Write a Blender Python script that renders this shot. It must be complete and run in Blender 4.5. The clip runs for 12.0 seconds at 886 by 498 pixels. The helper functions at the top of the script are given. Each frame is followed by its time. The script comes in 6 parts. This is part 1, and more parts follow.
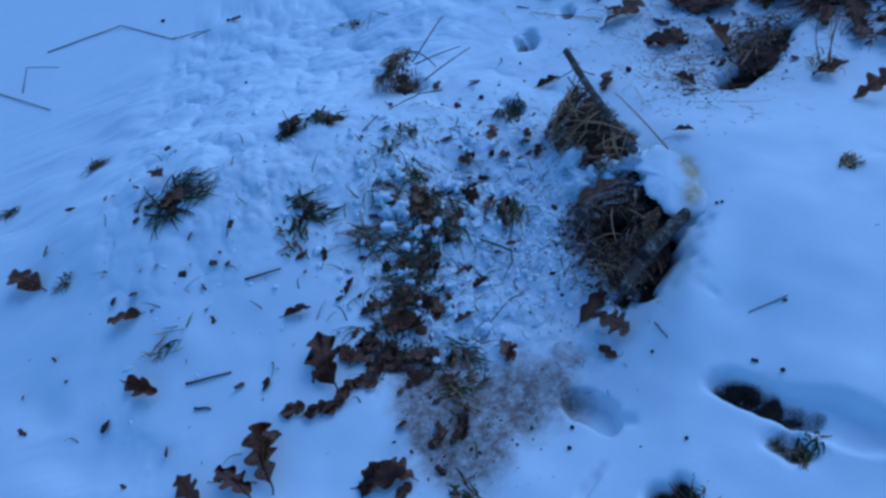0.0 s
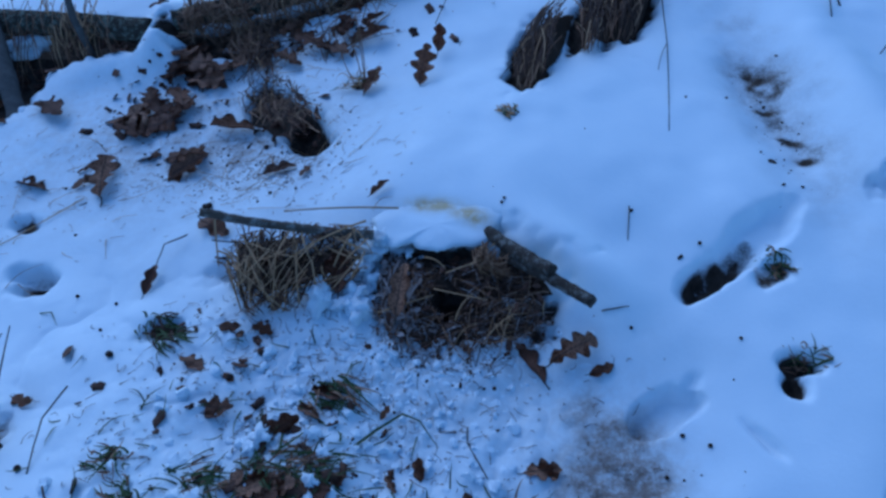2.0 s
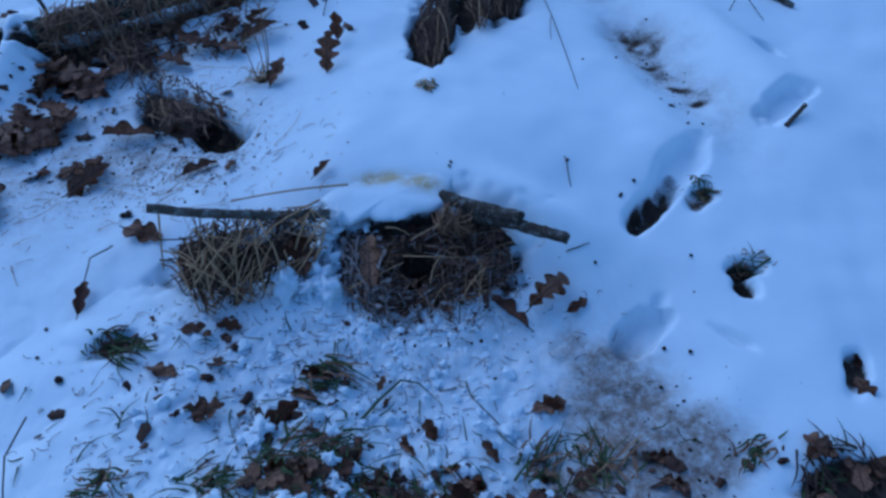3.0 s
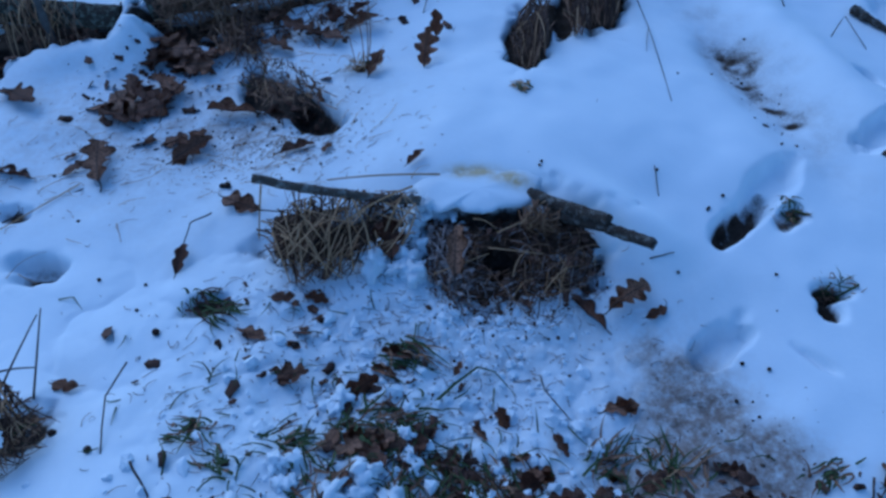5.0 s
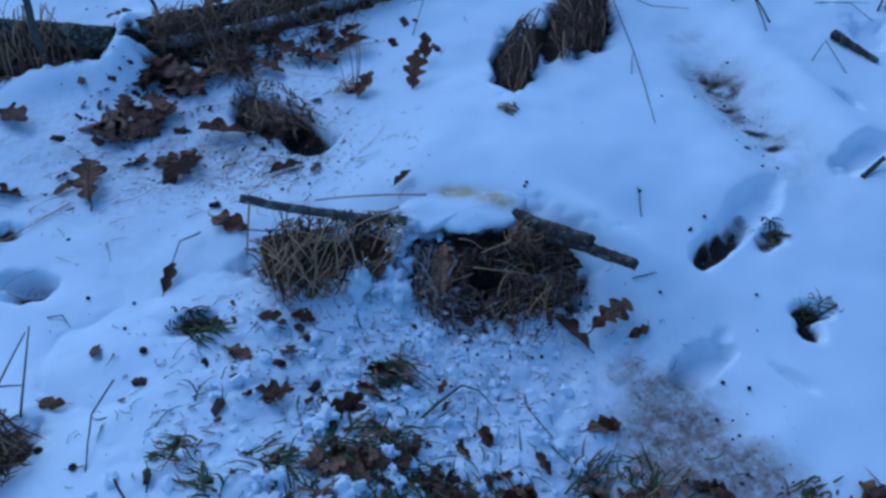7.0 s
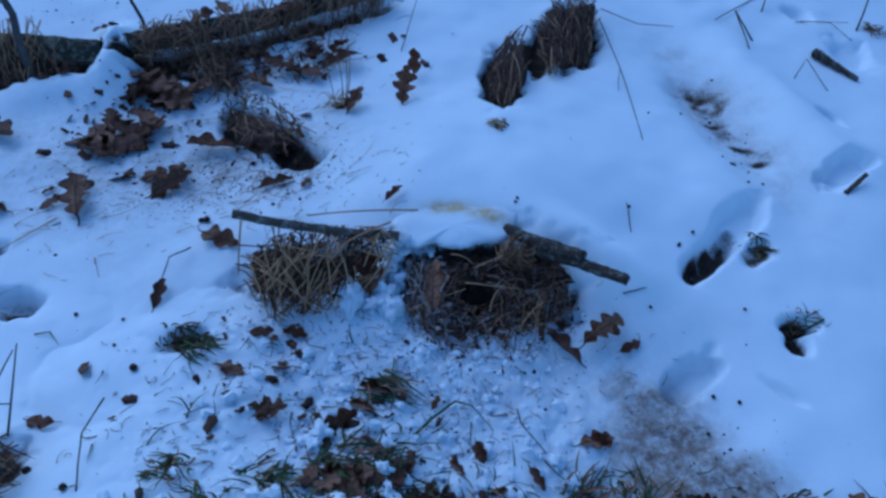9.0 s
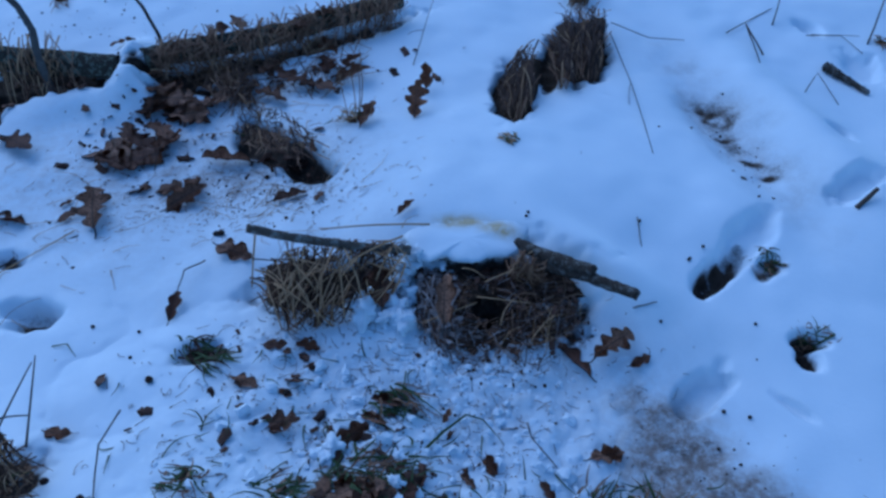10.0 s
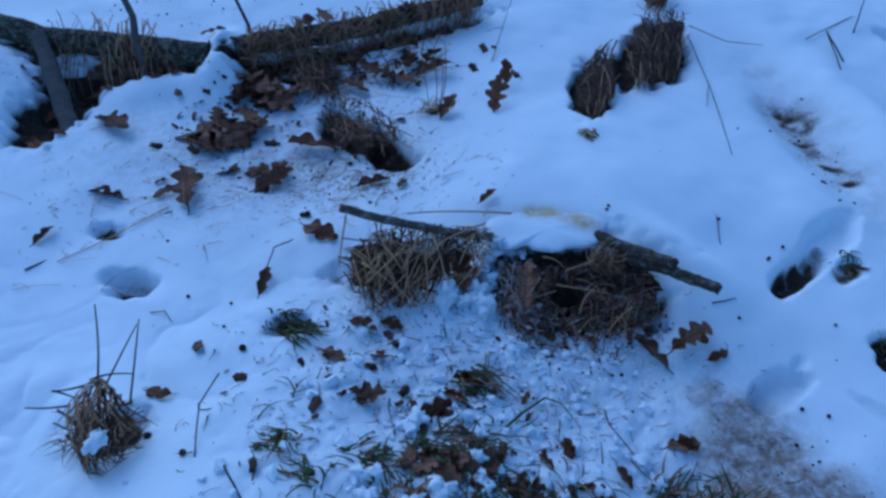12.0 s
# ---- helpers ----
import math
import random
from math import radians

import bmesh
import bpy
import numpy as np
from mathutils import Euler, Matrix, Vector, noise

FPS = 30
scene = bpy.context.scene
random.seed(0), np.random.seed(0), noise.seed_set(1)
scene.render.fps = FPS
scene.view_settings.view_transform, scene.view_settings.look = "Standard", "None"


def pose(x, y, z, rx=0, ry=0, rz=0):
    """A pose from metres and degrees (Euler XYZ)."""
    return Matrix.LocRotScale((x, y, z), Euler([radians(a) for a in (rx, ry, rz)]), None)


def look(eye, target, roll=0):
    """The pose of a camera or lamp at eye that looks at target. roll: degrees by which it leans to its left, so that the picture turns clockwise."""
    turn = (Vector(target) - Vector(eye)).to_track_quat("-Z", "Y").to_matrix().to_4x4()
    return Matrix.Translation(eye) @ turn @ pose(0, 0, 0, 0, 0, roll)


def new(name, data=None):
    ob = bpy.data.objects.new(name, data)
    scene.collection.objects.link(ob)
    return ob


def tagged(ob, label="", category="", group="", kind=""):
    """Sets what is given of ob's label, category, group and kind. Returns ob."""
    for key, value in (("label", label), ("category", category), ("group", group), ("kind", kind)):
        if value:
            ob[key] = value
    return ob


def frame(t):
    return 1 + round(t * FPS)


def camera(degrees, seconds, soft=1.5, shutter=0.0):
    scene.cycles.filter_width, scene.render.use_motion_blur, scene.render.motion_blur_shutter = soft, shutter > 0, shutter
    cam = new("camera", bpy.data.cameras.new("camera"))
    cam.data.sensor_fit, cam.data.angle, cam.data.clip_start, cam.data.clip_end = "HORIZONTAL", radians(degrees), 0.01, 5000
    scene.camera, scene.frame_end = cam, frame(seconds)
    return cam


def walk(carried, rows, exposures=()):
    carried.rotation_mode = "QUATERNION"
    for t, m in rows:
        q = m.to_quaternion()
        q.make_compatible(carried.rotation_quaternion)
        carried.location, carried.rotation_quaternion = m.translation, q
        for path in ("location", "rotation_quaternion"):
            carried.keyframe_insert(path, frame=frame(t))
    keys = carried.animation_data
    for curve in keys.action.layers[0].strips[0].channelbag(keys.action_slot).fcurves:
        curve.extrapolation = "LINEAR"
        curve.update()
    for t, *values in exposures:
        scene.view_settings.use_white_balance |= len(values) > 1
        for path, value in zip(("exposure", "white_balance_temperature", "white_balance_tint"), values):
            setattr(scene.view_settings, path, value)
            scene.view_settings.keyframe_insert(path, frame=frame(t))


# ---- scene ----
cam = camera(61.5, 12.0, soft=2.8)
PATH = [
    (0, (1.1844, -0.3344, 1.2119), (-0.2948, -0.4202, -0.1314), -22.37),
    (0.5, (0.8870, -0.5848, 1.1973), (-0.4806, -0.2099, -0.2131), -22.47),
    (1, (0.6296, -0.6393, 1.2458), (-0.4168, 0.1580, -0.2606), -21.33),
    (1.5, (0.3757, -0.7781, 1.2355), (-0.3108, 0.3156, -0.2918), -17.53),
    (2, (0.2085, -0.8268, 1.2216), (-0.0939, 0.3760, -0.3474), -11.77),
    (2.5, (0.0935, -0.8484, 1.1718), (0.1488, 0.3563, -0.4236), -5.20),
    (3, (-0.0930, -0.9210, 1.1757), (0.1056, 0.3192, -0.3807), -1.86),
    (3.5, (-0.1914, -0.9371, 1.1681), (-0.0460, 0.3225, -0.3786), -0.82),
    (5.5, (-0.1522, -0.9771, 1.1849), (-0.0936, 0.3060, -0.3482), -1.47),
    (6, (-0.1447, -0.9868, 1.1927), (-0.0834, 0.2894, -0.3460), -1.43),
    (6.5, (-0.1425, -0.9806, 1.1974), (-0.0752, 0.3128, -0.3266), -1.13),
    (8.5, (-0.1681, -0.9671, 1.1963), (-0.0450, 0.3717, -0.2844), 0.90),
    (9, (-0.1702, -0.9706, 1.2032), (-0.0356, 0.3652, -0.2791), 1.02),
    (9.5, (-0.1687, -0.9753, 1.2128), (-0.0462, 0.3700, -0.2621), 0.52),
    (10, (-0.1717, -0.9702, 1.2226), (-0.0647, 0.3831, -0.2461), 0.25),
    (10.5, (-0.1869, -0.9745, 1.2249), (-0.1105, 0.3872, -0.2380), -0.79),
    (11, (-0.1871, -0.9826, 1.2285), (-0.1232, 0.3902, -0.2244), -1.12),
    (11.5, (-0.1955, -0.9911, 1.2280), (-0.1294, 0.3857, -0.2212), -0.63),
    (12, (-0.2631, -1.0258, 1.2255), (-0.2631, 0.3440, -0.2318), -0.53),
]
EXPOSURES = [(0.0, -0.18, 3950, 3), (1.5, -0.04, 4050, 4), (3.0, 0.0, 4170, 4), (6.0, 0.02, 4180, 4), (12.0, 0.0, 4180, 4)]
walk(cam, [(t, look(eye, target, roll)) for t, eye, target, roll in PATH], EXPOSURES)

# ---- light: open shade under a clear winter sky ----
SUN_AZIMUTH, SUN_HEIGHT = 325.0, 40.0
world = bpy.data.worlds.new("sky")
scene.world = world
world.use_nodes = True
wn = world.node_tree.nodes
sky = wn.new("ShaderNodeTexSky")
sky.sky_type, sky.sun_disc = "NISHITA", False
sky.sun_elevation, sky.sun_rotation = radians(SUN_HEIGHT), radians(SUN_AZIMUTH)
wn["Background"].inputs["Strength"].default_value = 0.115
world.node_tree.links.new(sky.outputs["Color"], wn["Background"].inputs["Color"])
sun = new("sun", bpy.data.lights.new("sun", "SUN"))
sun.data.energy, sun.data.angle, sun.data.color = 0.42, radians(50), (1.0, 0.96, 0.92)
sun.matrix_world = look((0, 0, 5), (-math.sin(radians(SUN_AZIMUTH)), -math.cos(radians(SUN_AZIMUTH)), 5 - math.tan(radians(SUN_HEIGHT))))


# ---- materials ----
def material(name, build):
    m = bpy.data.materials.new(name)
    m.use_nodes = True
    t = m.node_tree
    build(t, t.nodes["Principled BSDF"])
    return m


def node(t, kind, inputs=None, **props):
    n = t.nodes.new(kind)
    for k, v in props.items():
        setattr(n, k, v)
    for k, v in (inputs or {}).items():
        if isinstance(v, bpy.types.NodeSocket):
            t.links.new(v, n.inputs[k])
        else:
            n.inputs[k].default_value = v
    return n


def coords(t, which="Object", scale=(1, 1, 1)):
    c = node(t, "ShaderNodeTexCoord")
    return node(t, "ShaderNodeMapping", {"Vector": c.outputs[which], "Scale": scale}).outputs["Vector"]


def grain(t, vec, scale, detail=4.0, rough=0.6):
    return node(t, "ShaderNodeTexNoise", {"Vector": vec, "Scale": scale, "Detail": detail, "Roughness": rough}).outputs["Fac"]


def steps(t, fac, *stops):
    r = node(t, "ShaderNodeValToRGB", {"Fac": fac})
    e = r.color_ramp.elements
    while len(e) < len(stops):
        e.new(0.5)
    for el, (pos, col) in zip(e, stops):
        el.position, el.color = pos, (*col, 1) if len(col) == 3 else col
    return r.outputs["Color"]


def mix(t, fac, a, b, kind="MIX"):
    n = t.nodes.new("ShaderNodeMix")
    n.data_type, n.blend_type = "RGBA", kind
    for sock, v in ((n.inputs[0], fac), (n.inputs[6], a), (n.inputs[7], b)):
        if isinstance(v, bpy.types.NodeSocket):
            t.links.new(v, sock)
        else:
            sock.default_value = v if isinstance(v, (int, float)) else (*v, 1)
    return n.outputs[2]


def arith(t, op, a, b):
    n = node(t, "ShaderNodeMath", operation=op, use_clamp=True)
    for sock, v in zip(n.inputs, (a, b)):
        if isinstance(v, bpy.types.NodeSocket):
            t.links.new(v, sock)
        else:
            sock.default_value = v
    return n.outputs[0]


def bump(t, p, height_socket, strength, distance):
    b = node(t, "ShaderNodeBump", {"Height": height_socket, "Strength": strength, "Distance": distance})
    t.links.new(b.outputs["Normal"], p.inputs["Normal"])


def attr(t, name):
    return node(t, "ShaderNodeAttribute", attribute_name=name).outputs["Fac"]


def snow_surface(t, p):
    v = coords(t)
    soft_grain, fine, crumbs = grain(t, v, 9), grain(t, v, 130, 6, 0.7), grain(t, v, 45, 5, 0.65)
    clean = mix(t, soft_grain, (0.76, 0.81, 0.87), (0.85, 0.885, 0.92))
    earth = steps(t, crumbs, (0.3, (0.022, 0.017, 0.013)), (0.5, (0.052, 0.038, 0.028)), (0.72, (0.10, 0.076, 0.054)))
    dirty = mix(t, fine, (0.33, 0.24, 0.19), (0.62, 0.56, 0.52))
    icy = arith(t, "MULTIPLY", attr(t, "loose"), steps(t, grain(t, v, 70, 4, 0.6), (0.42, (0, 0, 0)), (0.62, (0.18, 0.18, 0.18))))
    clean = mix(t, icy, clean, (0.58, 0.61, 0.66))
    grit = attr(t, "grit")
    peppered = arith(t, "MULTIPLY", grit, steps(t, crumbs, (0.40, (0, 0, 0)), (0.62, (1, 1, 1))))
    col = mix(t, peppered, clean, dirty)
    # brown tint: real dirt, plus shade painted in the trough and beside the den
    tinted = arith(t, "MULTIPLY", attr(t, "dirt_shade"), steps(t, mix(t, 0.5, crumbs, fine), (0.34, (0.35, 0.35, 0.35)), (0.60, (1, 1, 1))))
    col = mix(t, tinted, col, mix(t, fine, (0.105, 0.080, 0.064), (0.29, 0.228, 0.185)))
    col = mix(t, arith(t, "MULTIPLY", attr(t, "yellow"), steps(t, crumbs, (0.3, (0.3, 0.3, 0.3)), (0.55, (1, 1, 1)))), col, (0.56, 0.45, 0.25))
    bare = arith(t, "MULTIPLY", arith(t, "SUBTRACT", arith(t, "ADD", attr(t, "soil"), arith(t, "MULTIPLY", fine, 0.35)), 0.42), 4.0)
    col = mix(t, bare, col, earth)
    t.links.new(col, p.inputs["Base Color"])
    t.links.new(mix(t, bare, (0.55, 0.55, 0.55), (0.95, 0.95, 0.95)), p.inputs["Roughness"])
    p.inputs["Specular IOR Level"].default_value = 0.25
    loose = attr(t, "loose")
    b = node(t, "ShaderNodeBump", {"Height": mix(t, 0.4, crumbs, fine), "Distance": 0.008, "Strength": arith(t, "ADD", arith(t, "MULTIPLY", loose, 0.15), 0.15)})
    t.links.new(b.outputs["Normal"], p.inputs["Normal"])


def snow_lump(t, p):
    v = coords(t)
    fine = grain(t, v, 150, 5, 0.7)
    t.links.new(mix(t, fine, (0.75, 0.80, 0.86), (0.85, 0.885, 0.92)), p.inputs["Base Color"])
    p.inputs["Roughness"].default_value = 0.55
    p.inputs["Specular IOR Level"].default_value = 0.25
    bump(t, p, fine, 0.4, 0.003)


def stalk_surface(low, high, streak=260):
    def build(t, p):
        island = node(t, "ShaderNodeNewGeometry").outputs["Random Per Island"]
        v = coords(t)
        wear = grain(t, v, streak, 4)
        col = mix(t, island, low, high)
        col = mix(t, arith(t, "MULTIPLY", wear, 0.7), col, tuple(c * 0.45 for c in low))
        t.links.new(col, p.inputs["Base Color"])
        p.inputs["Roughness"].default_value = 0.7
        p.inputs["Specular IOR Level"].default_value = 0.2
        bump(t, p, wear, 0.3, 0.001)
    return build


def leaf_surface(low, high):
    def build(t, p):
        rnd = node(t, "ShaderNodeObjectInfo").outputs["Random"]
        v = coords(t)
        blotch, fine = grain(t, v, 28, 5), grain(t, v, 300, 4)
        col = mix(t, rnd, low, high)
        col = mix(t, steps(t, blotch, (0.42, (0, 0, 0)), (0.64, (1, 1, 1))), col, tuple(c * 0.4 for c in low))
        col = mix(t, arith(t, "MULTIPLY", fine, 0.3), col, (0.22, 0.13, 0.07))
        t.links.new(col, p.inputs["Base Color"])
        p.inputs["Roughness"].default_value = 0.62
        p.inputs["Specular IOR Level"].default_value = 0.3
        bump(t, p, mix(t, 0.5, blotch, fine), 0.5, 0.003)
    return build


def bark_surface(dark, pale, lichen, amount, blur=0.24):
    def build(t, p):
        v = coords(t)
        long_grain = grain(t, coords(t, scale=(12, 90, 90)), 1, 6, 0.7)
        patches, fine = grain(t, v, 60, 6, 0.75), grain(t, v, 220, 4)
        col = mix(t, long_grain, dark, pale)
        col = mix(t, steps(t, patches, (0.66 - blur / 2 - amount, (0, 0, 0)), (0.66 + blur / 2 - amount, (0.9, 0.9, 0.9))), col, mix(t, fine, tuple(c * 0.6 for c in lichen), lichen))
        t.links.new(col, p.inputs["Base Color"])
        p.inputs["Roughness"].default_value = 0.9
        p.inputs["Specular IOR Level"].default_value = 0.15
        bump(t, p, mix(t, 0.5, long_grain, patches), 0.8, 0.006)
    return build


def earth_surface(t, p):
    v = coords(t)
    a, b = grain(t, v, 40, 6, 0.7), grain(t, v, 190, 4)
    t.links.new(mix(t, mix(t, 0.5, a, b), (0.026, 0.018, 0.013), (0.10, 0.068, 0.046)), p.inputs["Base Color"])
    p.inputs["Roughness"].default_value = 0.95
    p.inputs["Specular IOR Level"].default_value = 0.1
    bump(t, p, a, 0.8, 0.01)


SNOW = material("snow", snow_surface)
LUMP = material("snow_lump", snow_lump)
STRAW = material("straw", stalk_surface((0.38, 0.22, 0.10), (0.70, 0.48, 0.26)))
DEAD = material("dead_grass", stalk_surface((0.17, 0.088, 0.048), (0.46, 0.285, 0.165)))
FROSTED = material("frosted_straw", stalk_surface((0.24, 0.18, 0.15), (0.58, 0.52, 0.49), 60))
# dark brown straw; beneath paler stalks its darkness stands in for shade
DARKSTRAW = material("mouldered_straw", stalk_surface((0.045, 0.026, 0.018), (0.155, 0.093, 0.060)))
GREEN = material("green_grass", stalk_surface((0.040, 0.066, 0.024), (0.13, 0.16, 0.06)))
TWIG = material("twig", stalk_surface((0.045, 0.034, 0.028), (0.12, 0.09, 0.07)))
LEAF = material("oak_leaf", leaf_surface((0.17, 0.070, 0.042), (0.42, 0.225, 0.125)))
RUST = material("rust_leaf", leaf_surface((0.24, 0.10, 0.05), (0.38, 0.18, 0.09)))
STICKBARK = material("stick_bark", bark_surface((0.04, 0.032, 0.026), (0.16, 0.13, 0.10), (0.34, 0.33, 0.30), 0.10, 0.14))
BARK = material("lichen_bark", bark_surface((0.016, 0.013, 0.011), (0.085, 0.068, 0.054), (0.27, 0.26, 0.235), 0.09, 0.14))
LOGBARK = material("log_bark", bark_surface((0.016, 0.013, 0.010), (0.075, 0.062, 0.046), (0.25, 0.27, 0.21), 0.10, 0.14))
GREY = material("grey_wood", bark_surface((0.05, 0.045, 0.042), (0.15, 0.14, 0.13), (0.2, 0.2, 0.19), 0.0))
EARTH = material("earth", earth_surface)
SCRAP = material("leaf_scrap", stalk_surface((0.06, 0.032, 0.022), (0.21, 0.115, 0.075)))
SEED = material("seed", stalk_surface((0.018, 0.012, 0.010), (0.06, 0.035, 0.025)))


# ---- the lie of the land ----
# -- terrain
def bell(x, y, cx, cy, sx, sy, turn=0.0):
    c, s = math.cos(math.radians(turn)), math.sin(math.radians(turn))
    u, v = ((x - cx) * c + (y - cy) * s) / sx, ((y - cy) * c - (x - cx) * s) / sy
    return np.exp(-0.5 * (u * u + v * v))


def ramp(v, a, b):
    s = np.clip((v - a) / (b - a), 0, 1)
    return s * s * (3 - 2 * s)


LATTICE = np.random.RandomState(7).rand(64, 64)


def waves(x, y, size, shift=0):
    """Smooth noise from -1 to 1 with lumps of the given size in metres."""
    u, v = x / size + shift * 7.31 + 900, y / size + shift * 3.77 + 900
    i, j = np.floor(u).astype(int), np.floor(v).astype(int)
    a, b = u - i, v - j
    a, b = a * a * (3 - 2 * a), b * b * (3 - 2 * b)
    g = lambda p, q: LATTICE[p % 64, q % 64]
    return 2 * ((g(i, j) * (1 - a) + g(i + 1, j) * a) * (1 - b) + (g(i, j + 1) * (1 - a) + g(i + 1, j + 1) * a) * b) - 1


def pebbles(x, y, size, shift, share=0.7):
    """Rounded crumbs of about the given size strewn over a plane: their height above it, in units of size."""
    u, v = x / size + 700 + shift * 5.3, y / size + 700 + shift * 9.1
    i, j = np.floor(u).astype(int), np.floor(v).astype(int)
    best = np.zeros_like(u)
    for a in (-1, 0, 1):
        for b in (-1, 0, 1):
            p, q = i + a, j + b
            cx, cy = p + 0.15 + 0.7 * LATTICE[p % 64, q % 64], q + 0.15 + 0.7 * LATTICE[(p * 7 + 3) % 64, (q * 5 + 11) % 64]
            r = 0.25 + 0.5 * LATTICE[(p * 3 + 17) % 64, (q * 11 + 5) % 64] ** 1.5
            there = LATTICE[(p * 13 + 29) % 64, (q * 3 + 7) % 64] < share
            d2 = ((u - cx) ** 2 + (v - cy) ** 2) / r ** 2
            best = np.maximum(best, np.where(there, r * np.sqrt(np.clip(1 - d2, 0, 1)), 0))
    return best


def base(x, y):
    """The snow without prints and roughness: the den's mound, the trampled hollow before it, the bank beside it."""
    z = 0.075 * bell(x, y, -0.03, 0.24, 0.30, 0.17) + 0.035 * bell(x, y, 0.12, 0.5, 0.22, 0.16) + 0.035 * bell(x, y, 0.70, 0.25, 0.3, 0.3)
    z = z + 0.042 * bell(x, y, 0.87, 0.53, 0.32, 0.055, -78) - 0.024 * bell(x, y, 0.69, 0.50, 0.27, 0.06, -81)
    z = z + 0.085 * bell(x, y, -0.912, 0.92, 0.040, 0.085) + 0.09 * bell(x, y, -1.60, 0.79, 0.11, 0.17)
    z = z - 0.055 * bell(x, y, 0.08, -0.33, 0.28, 0.2) + 0.19 * bell(x, y, -0.62, -0.95, 0.33, 0.45) - 0.035 * bell(x, y, -0.75, 0.5, 0.35, 0.3)
    z = z + 0.04 * bell(x, y, -1.0, 0.81, 0.13, 0.06, 8) + 0.055 * bell(x, y, 0.238, 0.048, 0.105, 0.042, -43)
    calm = 1 - ramp(np.hypot(x, y), 1.8, 3.0)
    return z + calm * 0.009 * (waves(x, y, 0.47, 1) + 0.5 * waves(x * 0.8 + y * 0.6, y * 0.8 - x * 0.6, 0.23, 2)) * ramp(np.hypot(x, y), 0.2, 0.6) + calm * 0.007 * waves(x * 0.9 - y * 0.4, y * 0.9 + x * 0.4, 0.14, 12) + calm * 0.0025 * waves(x * 0.6 - y * 0.8, y * 0.6 + x * 0.8, 0.055, 22)


# dents
DENTS = []


def dent(x, y, half, turn, wide, depth, soil, steep=7.0):
    """A print or hollow: its middle, half its length, its turn, its width by its length, its depth and how bare its floor is."""
    DENTS.append((x, y, half, turn, wide, depth, soil, steep))


# paw and boot prints
dent(0.609, 0.033, 0.042, 39, 0.6, 0.02, 0.62)
dent(0.549, -0.297, 0.039, -51, 0.25, 0.012, 0.0)
dent(0.620, -0.155, 0.034, 0, 0.55, 0.045, 0.85)
dent(0.612, -0.195, 0.026, -74, 0.7, 0.05, 0.85)
dent(0.969, 0.475, 0.031, -61, 0.8, 0.045, 0.0)
dent(0.907, 0.257, 0.068, 25, 0.45, 0.045, 0.1)
dent(1.111, 0.998, 0.043, -69, 0.7, 0.03, 0.0)
dent(1.176, 0.778, 0.072, -90, 0.6, 0.03, 0.0)
dent(-0.947, 0.052, 0.059, -14, 0.42, 0.055, 0.35)
dent(-0.945, 0.034, 0.036, -10, 0.36, 0.065, 0.9, 6.0)
dent(-1.060, 0.216, 0.036, -13, 0.6, 0.035, 0.55)
dent(-1.409, 0.069, 0.055, 11, 0.5, 0.03, 0.2)
dent(-0.949, 0.037, 0.047, -10, 0.7, 0.045, 0.5)
dent(-1.566, 0.156, 0.050, 2, 0.5, 0.02, 0.3)
dent(-1.417, 0.067, 0.058, 9, 0.4, 0.02, 0.15)
dent(-1.384, -0.072, 0.074, 1, 0.6, 0.015, 0.0, 4.0)
dent(-2.036, -0.034, 0.086, 10, 0.5, 0.015, 0.2, 4.0)
dent(-1.334, -0.577, 0.348, -8, 0.4, 0.025, 0.0, 4.0)
dent(-2.141, -0.635, 0.179, 3, 0.5, 0.015, 0.0, 4.0)
dent(-1.388, -0.056, 0.081, 5, 0.6, 0.02, 0.0, 5.0)
dent(-0.087, -1.458, 0.090, 33, 0.5, 0.02, 0.0, 4.0)
dent(-1.111, -1.079, 0.338, 24, 0.4, 0.015, 0.0, 4.0)
dent(0.112, -1.277, 0.136, 64, 0.5, 0.03, 0.0, 4.0)
dent(-1.513, -0.584, 0.097, 104, 0.6, 0.025, 0.0, 4.0)
dent(0.504, 0.034, 0.064, 36, 0.46, 0.058, 0.80, 10.0)
dent(0.545, 0.070, 0.050, 42, 0.50, 0.055, 0.58, 8.0)
dent(0.585, 0.110, 0.115, 42, 0.30, 0.038, 0.0, 6.0)
dent(0.392, -0.236, 0.060, 27, 0.50, 0.040, 0.0, 15.0)
dent(0.436, -0.200, 0.034, 55, 0.40, 0.012, 0.0, 6.0)
# the trough with bared earth up the slope
dent(0.686, 0.481, 0.209, -81, 0.28, 0.03, 0.22, 3.0)
dent(0.680, 0.503, 0.032, -6, 0.22, 0.016, 0.68, 3.5)
dent(0.708, 0.398, 0.028, -34, 0.26, 0.016, 0.68, 3.5)
dent(0.732, 0.325, 0.018, -8, 0.40, 0.015, 0.70, 3.5)
dent(0.656, 0.312, 0.010, 18, 0.8, 0.012, 0.8)
# the den: pocket under the straw, chamber and its mouth
dent(-0.336, 0.061, 0.130, 5, 0.33, 0.05, 0.9)
dent(0.026, 0.008, 0.162, -8, 0.52, 0.055, 0.95, 7.0)
dent(-0.001, -0.043, 0.055, -5, 0.62, 0.17, 0.95, 9.0)
